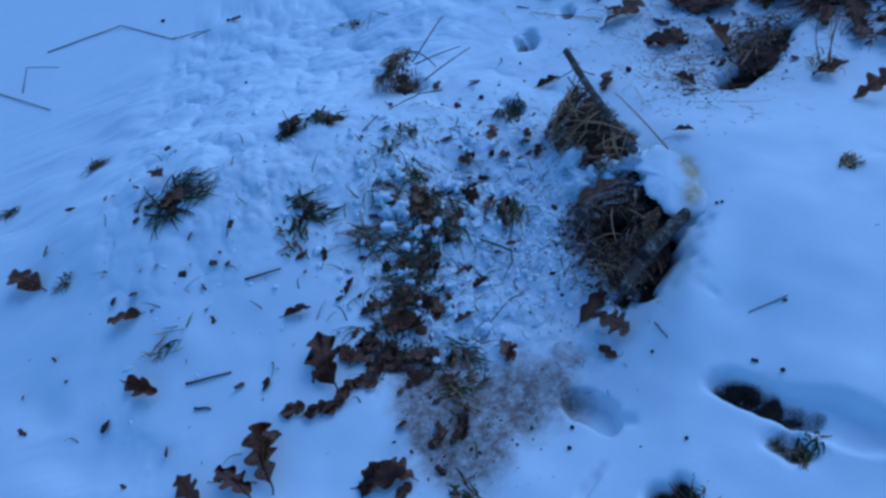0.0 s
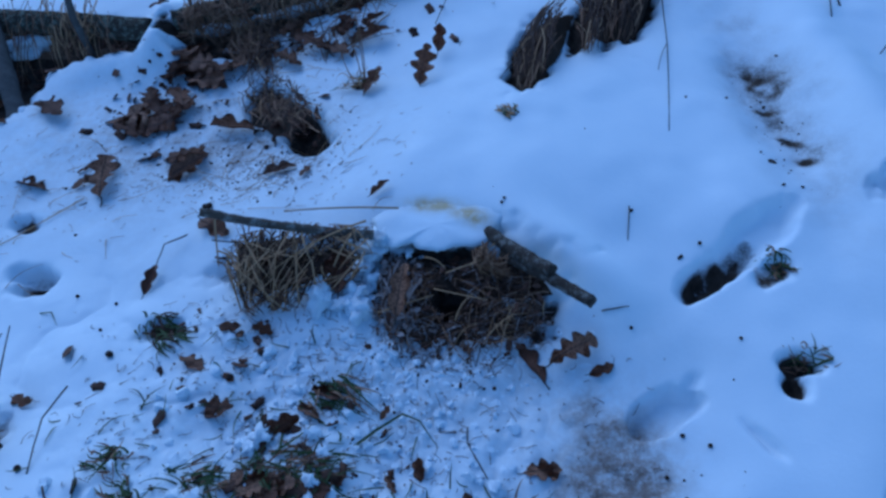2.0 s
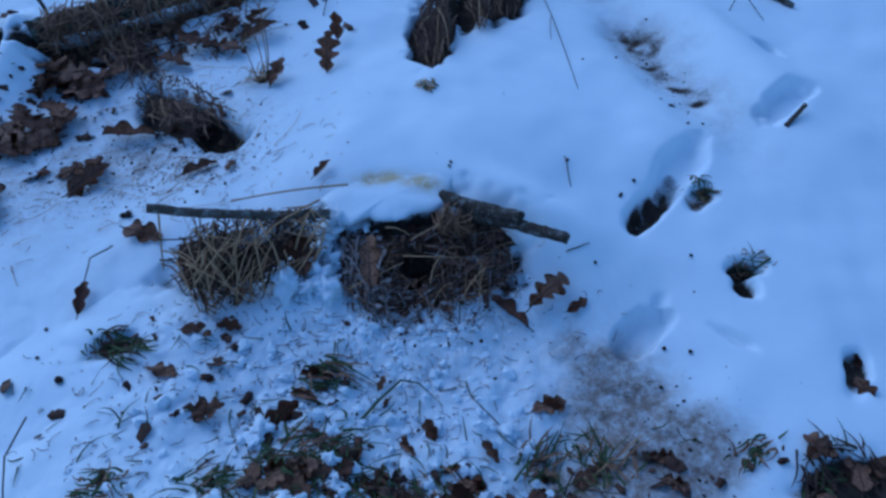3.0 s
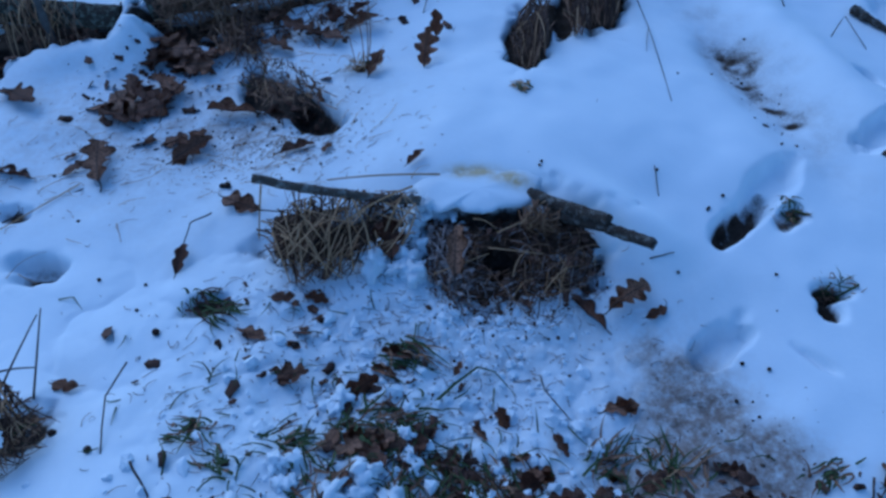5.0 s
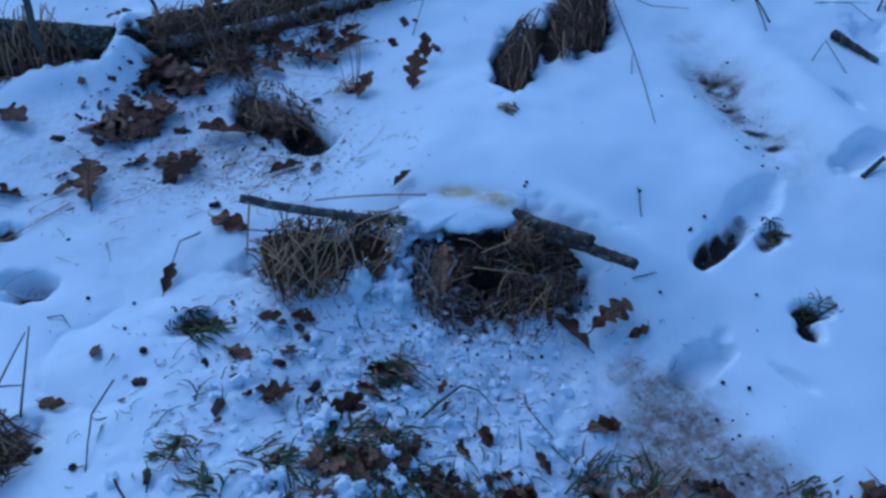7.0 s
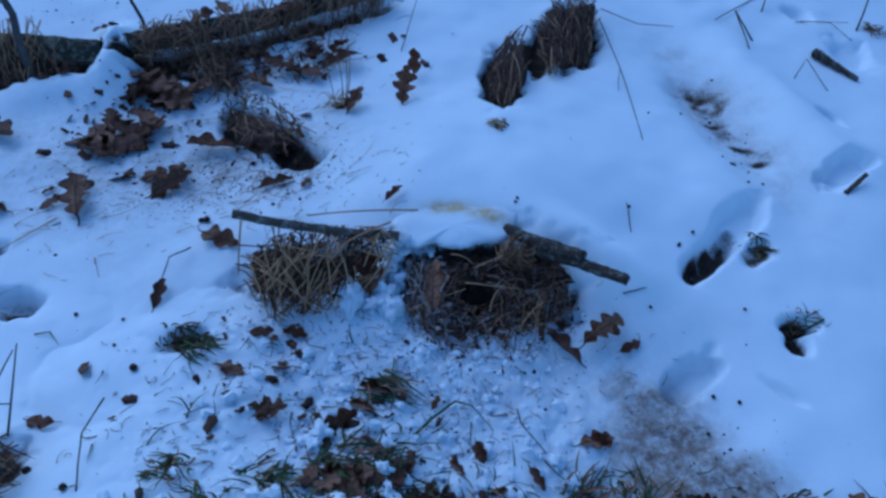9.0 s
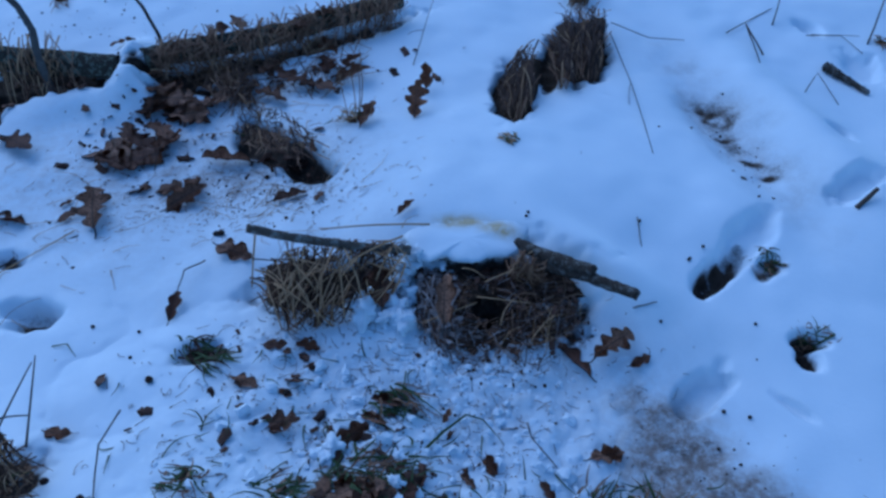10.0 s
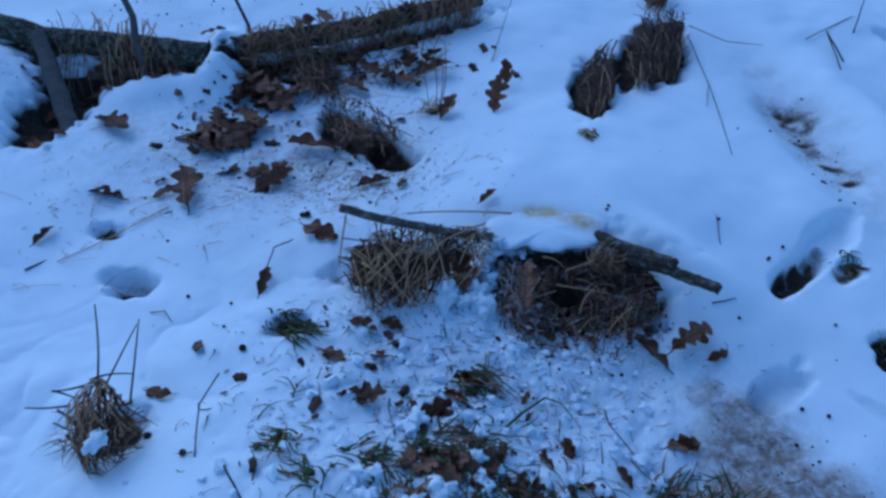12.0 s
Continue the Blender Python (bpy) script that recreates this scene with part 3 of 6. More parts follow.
# ---- grass, straw and twigs ----
def grass_tuft(x, y, spread, tall, count, mat, seed, label, crown=0.5, lean=(0, 0), stalks=0, green=0, width=0.0044, lift=0.0):
    """A tuft: an earthy crown with blades that arch over and fall outwards, some green ones, and a few tall stalks."""
    rng = random.Random(seed)
    z = ground_at(x, y) + lift
    top = part("grass_tuft", cloud_mesh("grass_tuft", spread * crown * 0.65, (1.15, 0.8, 0.24), 0.8, seed), EARTH)
    top.location = (x, y, z)
    swirl = rng.uniform(0, 6.283)

    def arching():
        a, r = rng.uniform(0, 6.283), spread * 0.75 * rng.random() ** 0.5
        root = Vector((r * math.cos(a), r * math.sin(a), 0.0)) + Vector((math.cos(swirl), math.sin(swirl), 0)) * rng.uniform(-0.8, 0.8) * spread
        root.z = ground_at(x + root.x, y + root.y) - z + 0.002 + 0.25 * tall * (1 - r / spread)
        a = a + rng.gauss(0, 1.6) if rng.random() < 0.28 else swirl + rng.gauss(0, 0.5)
        reach, h = spread * rng.uniform(0.2, 1.25), 0.75 * tall * rng.random() ** 1.8
        out = Vector((math.cos(a), math.sin(a), 0)) * reach + Vector((lean[0], lean[1], 0)) * rng.uniform(0.3, 1.2)
        tip = root + out
        tip.z = ground_at(x + tip.x, y + tip.y) - z + 0.004 + h * (rng.uniform(0.4, 0.9) if rng.random() < 0.15 else rng.uniform(0, 0.2))
        return curve_points(root, tip, h * rng.uniform(0.05, 0.3), 6, 0.006, rng)
    for foliage, n, m in (("foliage", count, mat), ("green_foliage", green, GREEN)):
        if not n:
            continue
        sh = Shape()
        for _ in range(n):
            sh.blade(arching(), width * rng.uniform(0.5, 1.2))
        tagged(part(foliage, sh.mesh(foliage), m, top), kind="stuff")
    for _ in range(4):
        part("blade", Shape().blade(arching(), width * 1.3).mesh("blade"), mat if rng.random() < 0.5 or not green else GREEN, top)
    for _ in range(stalks):
        a = rng.uniform(0, 6.283)
        root = Vector((0.3 * spread * math.cos(a), 0.3 * spread * math.sin(a), 0))
        tip = root + Vector((rng.uniform(-0.5, 0.5) * spread, rng.uniform(-0.2, 0.6) * spread, tall * rng.uniform(1.1, 1.9)))
        part("stalk", Shape().tube(curve_points(root, tip, 0.0, 5, 0.02, rng), 0.0018, 0.001).mesh("stalk"), DEAD, top)
    return tagged(top, label, "grass")


def twig(pts, r0, r1, label="thin dark twig lying on the snow", mat=None, side=None, name="twig"):
    """A twig through (x, y, height above the snow), with a side shoot."""
    way = [Vector((x, y, ground_at(x, y) + h)) for x, y, h in pts]
    fine = []
    for a, b in zip(way, way[1:]):
        fine += [a.lerp(b, k / 4) + Vector((RNG.uniform(-1, 1), RNG.uniform(-1, 1), RNG.uniform(0, 1))) * r0 * 0.5 for k in range(4)]
    fine.append(way[-1])
    ob = part(name, Shape().tube(fine, r0, r1, 6).mesh(name), mat or TWIG)
    if side:
        k, dx, dy, dz = side
        a = fine[int(k * (len(fine) - 1))]
        part("side_shoot", Shape().tube(curve_points(a, a + Vector((dx, dy, dz)), 0.004, 4, 0.004), r0 * 0.7, r1 * 0.7, 5).mesh("side_shoot"), mat or TWIG, ob)
    return tagged(ob, label, "twig")


def rough_stick(name, pts, r0, r1, mat, seed, knots=0.25, label="", category="branch", sides=14, rings=40, parent=None):
    """A bark-covered stick through pts with an uneven girth and broken ends."""
    pts = [Vector(p) for p in pts]
    bm = bmesh.new()
    loops = []
    for k in range(rings + 1):
        f = k / rings * (len(pts) - 1)
        i = min(int(f), len(pts) - 2)
        p = pts[i].lerp(pts[i + 1], f - i)
        way = (pts[i + 1] - pts[i]).normalized()
        side = way.cross(Vector((0, 0, 1))).normalized()
        up = side.cross(way)
        r = r0 + (r1 - r0) * k / rings
        loop = []
        for s in range(sides):
            a = 2 * math.pi * s / sides
            d = math.cos(a) * side + math.sin(a) * up
            q = p + d * r
            w = 1 + knots * noise.noise(q * (0.55 / r) + Vector((seed, 0, 0))) + knots * 0.5 * noise.noise(q * (1.6 / r))
            end = way * r * 0.5 * noise.noise(Vector((a, seed, k))) if k in (0, rings) else Vector()
            loop.append(bm.verts.new(p + d * r * w + end))
        loops.append(loop)
    for a, b in zip(loops, loops[1:]):
        for s in range(sides):
            bm.faces.new((a[s], a[(s + 1) % sides], b[(s + 1) % sides], b[s]))
    bm.faces.new(loops[0][::-1])
    bm.faces.new(loops[-1])
    me = bpy.data.meshes.new(name)
    bm.to_mesh(me)
    bm.free()
    me.polygons.foreach_set("use_smooth", [True] * len(me.polygons))
    return part(name, me, mat, parent) if parent else tagged(part(name, me, mat), label, category)


def along(line, f):
    if len(line) == 1:
        return line[0].copy()
    f = min(max(f, 0), 0.9999) * (len(line) - 1)
    return line[int(f)].lerp(line[int(f) + 1], f % 1)


def drape(tops, feet, bulge):
    """A surface from the line tops down to the line feet, bulging outwards: a function of (u along, v down)."""
    tops, feet = [Vector(p) for p in tops], [Vector(p) for p in feet]
    mid = along(feet, 0.5) - along(tops, 0.5)
    face = (along(tops, 1) - along(tops, 0)).cross(mid).normalized()
    face = -face if face.z < 0 else face

    def place(u, v):
        v2 = min(max(v, -0.1), 1.1)
        return along(tops, u).lerp(along(feet, u), v2) + face * bulge * max(0, math.sin(math.pi * min(max(v2 * 0.85 + 0.12, 0), 1))) * (0.35 + 0.65 * math.sin(math.pi * min(max(u, 0.05), 0.95)))
    wide, down = (along(tops, 1) - along(tops, 0)).length, mid.length
    return place, wide, down, face


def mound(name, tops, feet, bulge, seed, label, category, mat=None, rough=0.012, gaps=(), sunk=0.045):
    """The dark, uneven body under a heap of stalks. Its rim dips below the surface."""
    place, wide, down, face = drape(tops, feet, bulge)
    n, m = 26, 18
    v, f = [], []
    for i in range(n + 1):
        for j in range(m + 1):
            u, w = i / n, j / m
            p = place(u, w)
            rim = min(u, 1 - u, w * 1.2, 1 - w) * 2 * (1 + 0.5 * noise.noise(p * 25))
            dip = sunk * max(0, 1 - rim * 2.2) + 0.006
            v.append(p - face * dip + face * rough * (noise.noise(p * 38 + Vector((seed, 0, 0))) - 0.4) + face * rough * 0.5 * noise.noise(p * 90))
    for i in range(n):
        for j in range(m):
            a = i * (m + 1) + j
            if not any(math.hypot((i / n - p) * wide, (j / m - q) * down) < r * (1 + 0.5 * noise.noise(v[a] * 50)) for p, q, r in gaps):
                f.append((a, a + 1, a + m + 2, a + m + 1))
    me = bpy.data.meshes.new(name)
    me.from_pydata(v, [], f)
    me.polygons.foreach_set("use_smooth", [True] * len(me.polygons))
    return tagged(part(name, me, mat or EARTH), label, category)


def tangle(parent, name, tops, feet, bulge, count, mat, seed, length=(0.05, 0.13), spread=0.5, loft=0.012, thick=0.0016, flat=False, clear=(), span=(0.0, 1.0), single=0, mouth=None, lean=(0.0,)):
    """Stalks strewn over a draped surface, crossing and lifting off it. clear: (u, v, radius) and mouth: (x, y, radius) stay open."""
    rng = random.Random(seed)
    place, wide, down, face = drape(tops, feet, bulge)
    sh, made = Shape(), 0
    along_x = (Vector(tops[-1]) - Vector(tops[0])).normalized()
    while made < count + single:
        u, v = rng.uniform(0.05, 0.95), rng.uniform(*span)
        if any(math.hypot((u - a) * wide, (v - b) * down) < r * rng.uniform(0.6, 1.15) for a, b, r in clear):
            continue
        a, n = rng.choice(lean) + rng.gauss(0, spread), length[0] + (length[1] - length[0]) * rng.random() ** 1.6
        du, dv, k = math.sin(a) * n / wide, math.cos(a) * n / down, rng.uniform(-0.25, 0.25)
        lift0, lift1, bow = rng.random() ** 2 * loft, rng.random() ** 2 * loft, rng.gauss(0, 0.045) * n
        pts = []
        for q in range(6):
            w = q / 5 - 0.5
            p = place(u + du * w + k * dv * 0.25 * (w * w), v + dv * w) + along_x * max(0, abs(u + du * w - 0.5) - 0.5) * wide * (1 if u > 0.5 else -1)
            p = p + along_x * bow * math.sin(math.pi * q / 5)
            pts.append(p + face * (0.002 + lift0 * (1 - q / 5) + lift1 * q / 5 + loft * 0.5 * math.sin(math.pi * q / 5)))
        if mouth and any(math.hypot(p.x - mouth[0], p.y - mouth[1]) < mouth[2] * k2 for k2 in (rng.uniform(0.75, 1.1),) for p in pts):
            continue
        r = thick * rng.uniform(0.5, 1.35)
        made += 1
        one = Shape() if made > count else sh
        one.blade(pts, r * 3) if flat else one.tube(pts, r, r * 0.65, 4)
        if made > count:
            part("stalk", one.mesh("stalk"), mat, parent)
    return tagged(part(name, sh.mesh(name), mat, parent), kind="stuff")


def hanging_grass(tops, feet, count, mat, seed, label, bulge=0.03, spread=0.4, flat=False, length=(0.05, 0.14), body=True, sunk=0.045):
    top = mound("grass_tussock", tops, feet, bulge - 0.01, seed, label, "grass", None, 0.012, (), sunk) if body else tagged(new("grass_tussock"), label, "grass")
    tangle(top, "foliage", tops, feet, bulge + 0.004, count, mat, seed, length, spread, 0.02, 0.0015, flat, (), (0.2, 0.95), 8)
    tangle(top, "dark_foliage", tops, feet, bulge, int(count * 0.7), DEAD, seed + 1, length, spread, 0.014, 0.0011, flat, (), (0.15, 1.0))
    tangle(top, "pale_foliage", tops, feet, bulge + 0.006, max(4, count // 5), STRAW, seed + 2, length, spread, 0.02, 0.0008, flat, (), (0.1, 1.0))
    return top


# ---- the den ----
# stick that carries the roof on one side, and the broken branch on the other
rough_stick("roof_stick", [(-0.467, 0.048, 0.205), (-0.399, 0.056, 0.170), (-0.320, 0.066, 0.135), (-0.244, 0.080, 0.100), (-0.158, 0.089, 0.075)], 0.0085, 0.010, STICKBARK, 3, 0.25, "thin lichen-spotted stick carrying the den's snow roof", "stick")
branch = rough_stick("broken_branch", [(0.074, 0.106, 0.058), (0.115, 0.055, 0.078), (0.155, 0.010, 0.098), (0.190, -0.025, 0.115), (0.200, -0.033, 0.120)], 0.0142, 0.0130, BARK, 8, 0.22, "broken lichen-mottled branch jutting out over the snow")
rough_stick("broken_end", [(0.105, 0.055, 0.056), (0.150, 0.008, 0.080), (0.195, -0.035, 0.101), (0.235, -0.073, 0.115), (0.268, -0.104, 0.125)], 0.0125, 0.011, BARK, 5, 0.22, parent=branch)


# straw hanging from the roof stick
HEAP_TOP = [(-0.429, 0.060, 0.155), (-0.361, 0.068, 0.130), (-0.280, 0.087, 0.100), (-0.170, 0.098, 0.075)]
HEAP_FOOT = [on(-0.482, 0.040, 0.008), on(-0.405, -0.055, 0.008), on(-0.310, -0.040, 0.008), on(-0.184, 0.019, 0.008)]
BROW = [Vector(a).lerp(b, k) for a, b, k in zip(HEAP_TOP, HEAP_FOOT, (0.32, 0.10, 0.02, 0.0))]
# backing sheet whose dark colour imitates the shaded depth between the straws
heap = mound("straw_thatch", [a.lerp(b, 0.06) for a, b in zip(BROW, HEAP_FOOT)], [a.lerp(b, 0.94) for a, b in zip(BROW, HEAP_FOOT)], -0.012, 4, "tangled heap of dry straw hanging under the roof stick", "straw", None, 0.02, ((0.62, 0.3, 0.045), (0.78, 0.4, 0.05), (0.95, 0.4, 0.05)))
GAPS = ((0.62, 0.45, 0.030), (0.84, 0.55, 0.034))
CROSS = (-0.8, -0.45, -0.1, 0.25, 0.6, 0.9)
# under-layer coloured dark to deepen the shaded gaps
tangle(heap, "mouldered_straw", BROW, HEAP_FOOT, -0.004, 120, DARKSTRAW, 22, (0.03, 0.12), 0.5, 0.016, 0.0015, False, GAPS, (0.0, 1.0), 0, None, CROSS)
tangle(heap, "dark_straw", BROW, HEAP_FOOT, 0.008, 105, DEAD, 23, (0.04, 0.14), 0.3, 0.018, 0.0014, True, GAPS, (0.0, 1.0), 0, None, CROSS)
tangle(heap, "pale_straw", BROW, HEAP_FOOT, 0.022, 40, STRAW, 21, (0.06, 0.16), 0.35, 0.03, 0.0013, True, GAPS, (0.05, 0.95), 22, None, CROSS)
tangle(heap, "dead_leaf_strip", BROW, HEAP_FOOT, 0.010, 26, DARKSTRAW, 24, (0.05, 0.13), 0.4, 0.022, 0.0019, True, GAPS, (0.1, 1.0), 10, None, CROSS)
tangle(heap, "eave_straw", HEAP_TOP, HEAP_FOOT, 0.012, 22, DEAD, 25, (0.06, 0.14), 0.35, 0.01, 0.0009, False, (), (0.05, 0.35), 8)
for a, b, h in (((-0.171, 0.107, 0.100), (-0.373, -0.017, 0.070), 0.02), ((-0.431, 0.005, 0.090), (-0.320, -0.072, 0.045), 0.01), ((-0.285, 0.075, 0.125), (-0.256, 0.036, 0.080), 0.0), ((-0.300, 0.041, 0.110), (-0.295, -0.053, 0.040), 0.012),
                ((-0.112, 0.152, 0.085), (-0.340, 0.119, 0.120), 0.006), ((-0.196, 0.074, 0.100), (-0.245, -0.008, 0.040), 0.01), ((-0.419, -0.031, 0.070), (-0.291, 0.067, 0.100), 0.01), ((-0.451, 0.023, 0.080), (-0.421, -0.058, 0.020), 0.01), ((-0.462, 0.075, 0.160), (-0.484, 0.034, 0.050), 0.0)):
    part("long_straw", Shape().tube(curve_points(a, b, h, 6, 0.004), 0.0023, 0.0015, 5).mesh("long_straw"), STRAW, heap)

# frosted straw and leaves stuffed into the chamber
ROOF = [(-0.143, 0.099, 0.020), (-0.045, 0.065, 0.010), (0.065, 0.068, 0.020), (0.162, 0.035, 0.045)]
RING = [on(-0.127, 0.027, 0.02), on(-0.054, -0.000, 0.02), on(0.051, 0.004, 0.025), on(0.198, -0.015, 0.03)]
FOOT = [on(-0.150, -0.060, 0.004), on(-0.072, -0.124, 0.004), on(0.075, -0.138, 0.004), on(0.206, -0.066, 0.004)]
LIP = [on(-0.140, 0.011, 0.02), on(-0.075, -0.067, 0.012), on(0.063, -0.004, 0.012), on(0.202, -0.022, 0.03)]
nest = mound("nest", LIP, FOOT, 0.012, 9, "frosted straw and leaf litter round a dark burrow mouth", "nest", None, 0.015)


def lining(parent, tops, feet, hole, radius, seed):
    """The matted litter that covers the chamber, left open round the burrow's mouth."""
    place, wide, down, face = drape(tops, feet, 0.006)
    hole, n, m = Vector(hole), 54, 34
    v, f = [], []
    for i in range(n + 1):
        for j in range(m + 1):
            p = place(i / n, j / m)
            near = (p - hole).xy.length
            sink = 0.016 * max(0.0, 1 - near / (radius * 2.4))
            lump = 0.016 * noise.noise(p * 32 + Vector((seed, 0, 0))) + 0.009 * noise.noise(p * 85) + 0.004 * noise.noise(p * 210)
            v.append(p + face * lump - Vector((0, 0, sink)))
    for i in range(n):
        for j in range(m):
            a = i * (m + 1) + j
            c = (v[a] + v[a + m + 2]) / 2
            if math.hypot(c.x - hole.x, (c.y - hole.y) * 1.15) > radius * (1 + 0.5 * noise.noise(c * 60)):
                f.append((a, a + 1, a + m + 2, a + m + 1))
    me = bpy.data.meshes.new("lining")
    me.from_pydata(v, [], f)
    me.polygons.foreach_set("use_smooth", [True] * len(me.polygons))
    return part("lining", me, EARTH, parent, "matted dark litter with a burrow mouth in it")


MOUTH = (-0.001, -0.023, -0.018)
lining(nest, ROOF, LIP, MOUTH, 0.034, 3)
OPEN = (MOUTH[0], MOUTH[1] - 0.004, 0.033)
def matted_litter(parent, name, tops, feet, bulge, count, mat, seed, size, span=(0.0, 1.0), mouth=None):
    """Ragged scraps of leaf pressed onto a draped surface, each tilted its own way."""
    rng, sh = random.Random(seed), Shape()
    place, wide, down, face = drape(tops, feet, bulge)
    made = 0
    while made < count:
        p = place(rng.uniform(0.0, 1.0), rng.uniform(*span)) + face * rng.uniform(0.0, 0.012)
        if mouth and math.hypot(p.x - mouth[0], p.y - mouth[1]) < mouth[2] * rng.uniform(1.0, 1.4):
            continue
        made += 1
        ragged_plate(sh, p, size[0] + (size[1] - size[0]) * rng.random() ** 2, rng, face)
    return tagged(part(name, sh.mesh(name, False), mat, parent), kind="stuff")


def ragged_plate(sh, p, r, rng, face=Vector((0, 0, 1))):
    first, n, a0 = len(sh.v), 7, rng.uniform(0, 6.283)
    turn = Vector((0, 0, 1)).rotation_difference(face).to_matrix() @ Euler((rng.gauss(0, 0.6), rng.gauss(0, 0.6), 0)).to_matrix()
    for lift in (0.0, 0.0008):
        for k in range(n):
            a = a0 + 6.283 * k / n
            q = r * (0.35 + 0.65 * abs(math.cos(a - a0))) * rng.uniform(0.6, 1.15)
            sh.v.append(p + turn @ Vector((q * math.cos(a), q * math.sin(a), 0.3 * r * rng.random() + lift)))
    sh.f += [tuple(first + k for k in range(n))[::-1], tuple(first + n + k for k in range(n))]
    sh.f += [(first + k, first + (k + 1) % n, first + n + (k + 1) % n, first + n + k) for k in range(n)]


matted_litter(nest, "dark_litter", ROOF, FOOT, 0.004, 300, DARKSTRAW, 37, (0.004, 0.012), (0.06, 0.95), OPEN)
matted_litter(nest, "brown_litter", ROOF, FOOT, 0.006, 260, SCRAP, 38, (0.003, 0.013), (0.10, 1.0), OPEN)
matted_litter(nest, "frosted_litter", ROOF[:2], FOOT[:2], 0.010, 120, FROSTED, 39, (0.004, 0.013), (0.08, 1.0), OPEN)
matted_litter(nest, "rimed_litter", LIP, FOOT, 0.008, 60, FROSTED, 40, (0.003, 0.009), (0.3, 1.05), OPEN)
tangle(nest, "mouldered_straw", ROOF, FOOT, 0.006, 130, DARKSTRAW, 33, (0.03, 0.09), 0.9, 0.010, 0.0013, False, (), (0.2, 0.95), 0, OPEN)
tangle(nest, "brown_straw", ROOF, FOOT, 0.010, 50, DEAD, 32, (0.03, 0.10), 0.9, 0.014, 0.0010, False, (), (0.15, 0.97), 14, OPEN)
tangle(nest, "frosted_straw", LIP, FOOT, 0.010, 60, FROSTED, 31, (0.015, 0.06), 1.1, 0.012, 0.0011, False, (), (0.0, 0.95), 0, OPEN)
tangle(nest, "rimed_fibre", ROOF, FOOT, 0.012, 170, FROSTED, 45, (0.012, 0.055), 1.2, 0.010, 0.0006, False, (), (0.08, 1.0), 0, OPEN)
tangle(nest, "fine_fibre", ROOF, FOOT, 0.011, 220, DEAD, 46, (0.015, 0.06), 1.2, 0.010, 0.0006, False, (), (0.08, 1.05), 0, OPEN)
SPILL = [on(-0.160, -0.085, 0.002), on(-0.080, -0.165, 0.002), on(0.080, -0.180, 0.002), on(0.215, -0.095, 0.002)]
tangle(nest, "spilled_fibre", FOOT, SPILL, 0.001, 110, SCRAP, 47, (0.008, 0.035), 1.4, 0.004, 0.0007)
matted_litter(nest, "spilled_litter", FOOT, SPILL, 0.0, 90, SCRAP, 48, (0.002, 0.007), (0.0, 0.8))
tangle(nest, "frosted_leaf_strip", ROOF[:2], FOOT[:2], 0.012, 40, FROSTED, 35, (0.02, 0.07), 0.5, 0.012, 0.0018, True, (), (0.2, 0.9), 10, OPEN)
tangle(nest, "pale_straw", RING[2:], FOOT[2:], 0.014, 9, STRAW, 34, (0.03, 0.09), 0.9, 0.014, 0.0010, False, (), (0.0, 0.95), 5, OPEN)
for a, b, h in (((-0.028, -0.022, 0.045), (0.078, -0.051, 0.050), 0.005), ((0.015, -0.078, 0.020), (0.048, -0.030, 0.040), 0.004), ((0.070, -0.114, 0.000), (0.124, -0.072, 0.030), 0.008), ((-0.052, 0.044, 0.060), (-0.006, 0.020, 0.050), 0.004),
                ((-0.140, -0.061, 0.020), (-0.028, -0.033, 0.040), 0.006), ((-0.007, 0.012, 0.050), (0.077, 0.033, 0.070), 0.004), ((0.010, -0.112, -0.020), (0.057, -0.078, 0.010), 0.01), ((0.092, 0.045, 0.100), (0.041, 0.019, 0.060), 0.0)):
    part("long_straw", Shape().tube(curve_points(a, b, h, 6, 0.006), 0.0013, 0.0008, 5).mesh("long_straw"), STRAW, nest)

hanging_grass([(0.061, 0.064, 0.090), (0.107, 0.029, 0.100)], [(0.060, 0.045, 0.030), (0.129, 0.020, 0.030)], 40, DEAD, 57, "dark dead grass at the foot of the broken branch", 0.0, 0.6, False, (0.03, 0.08), False)

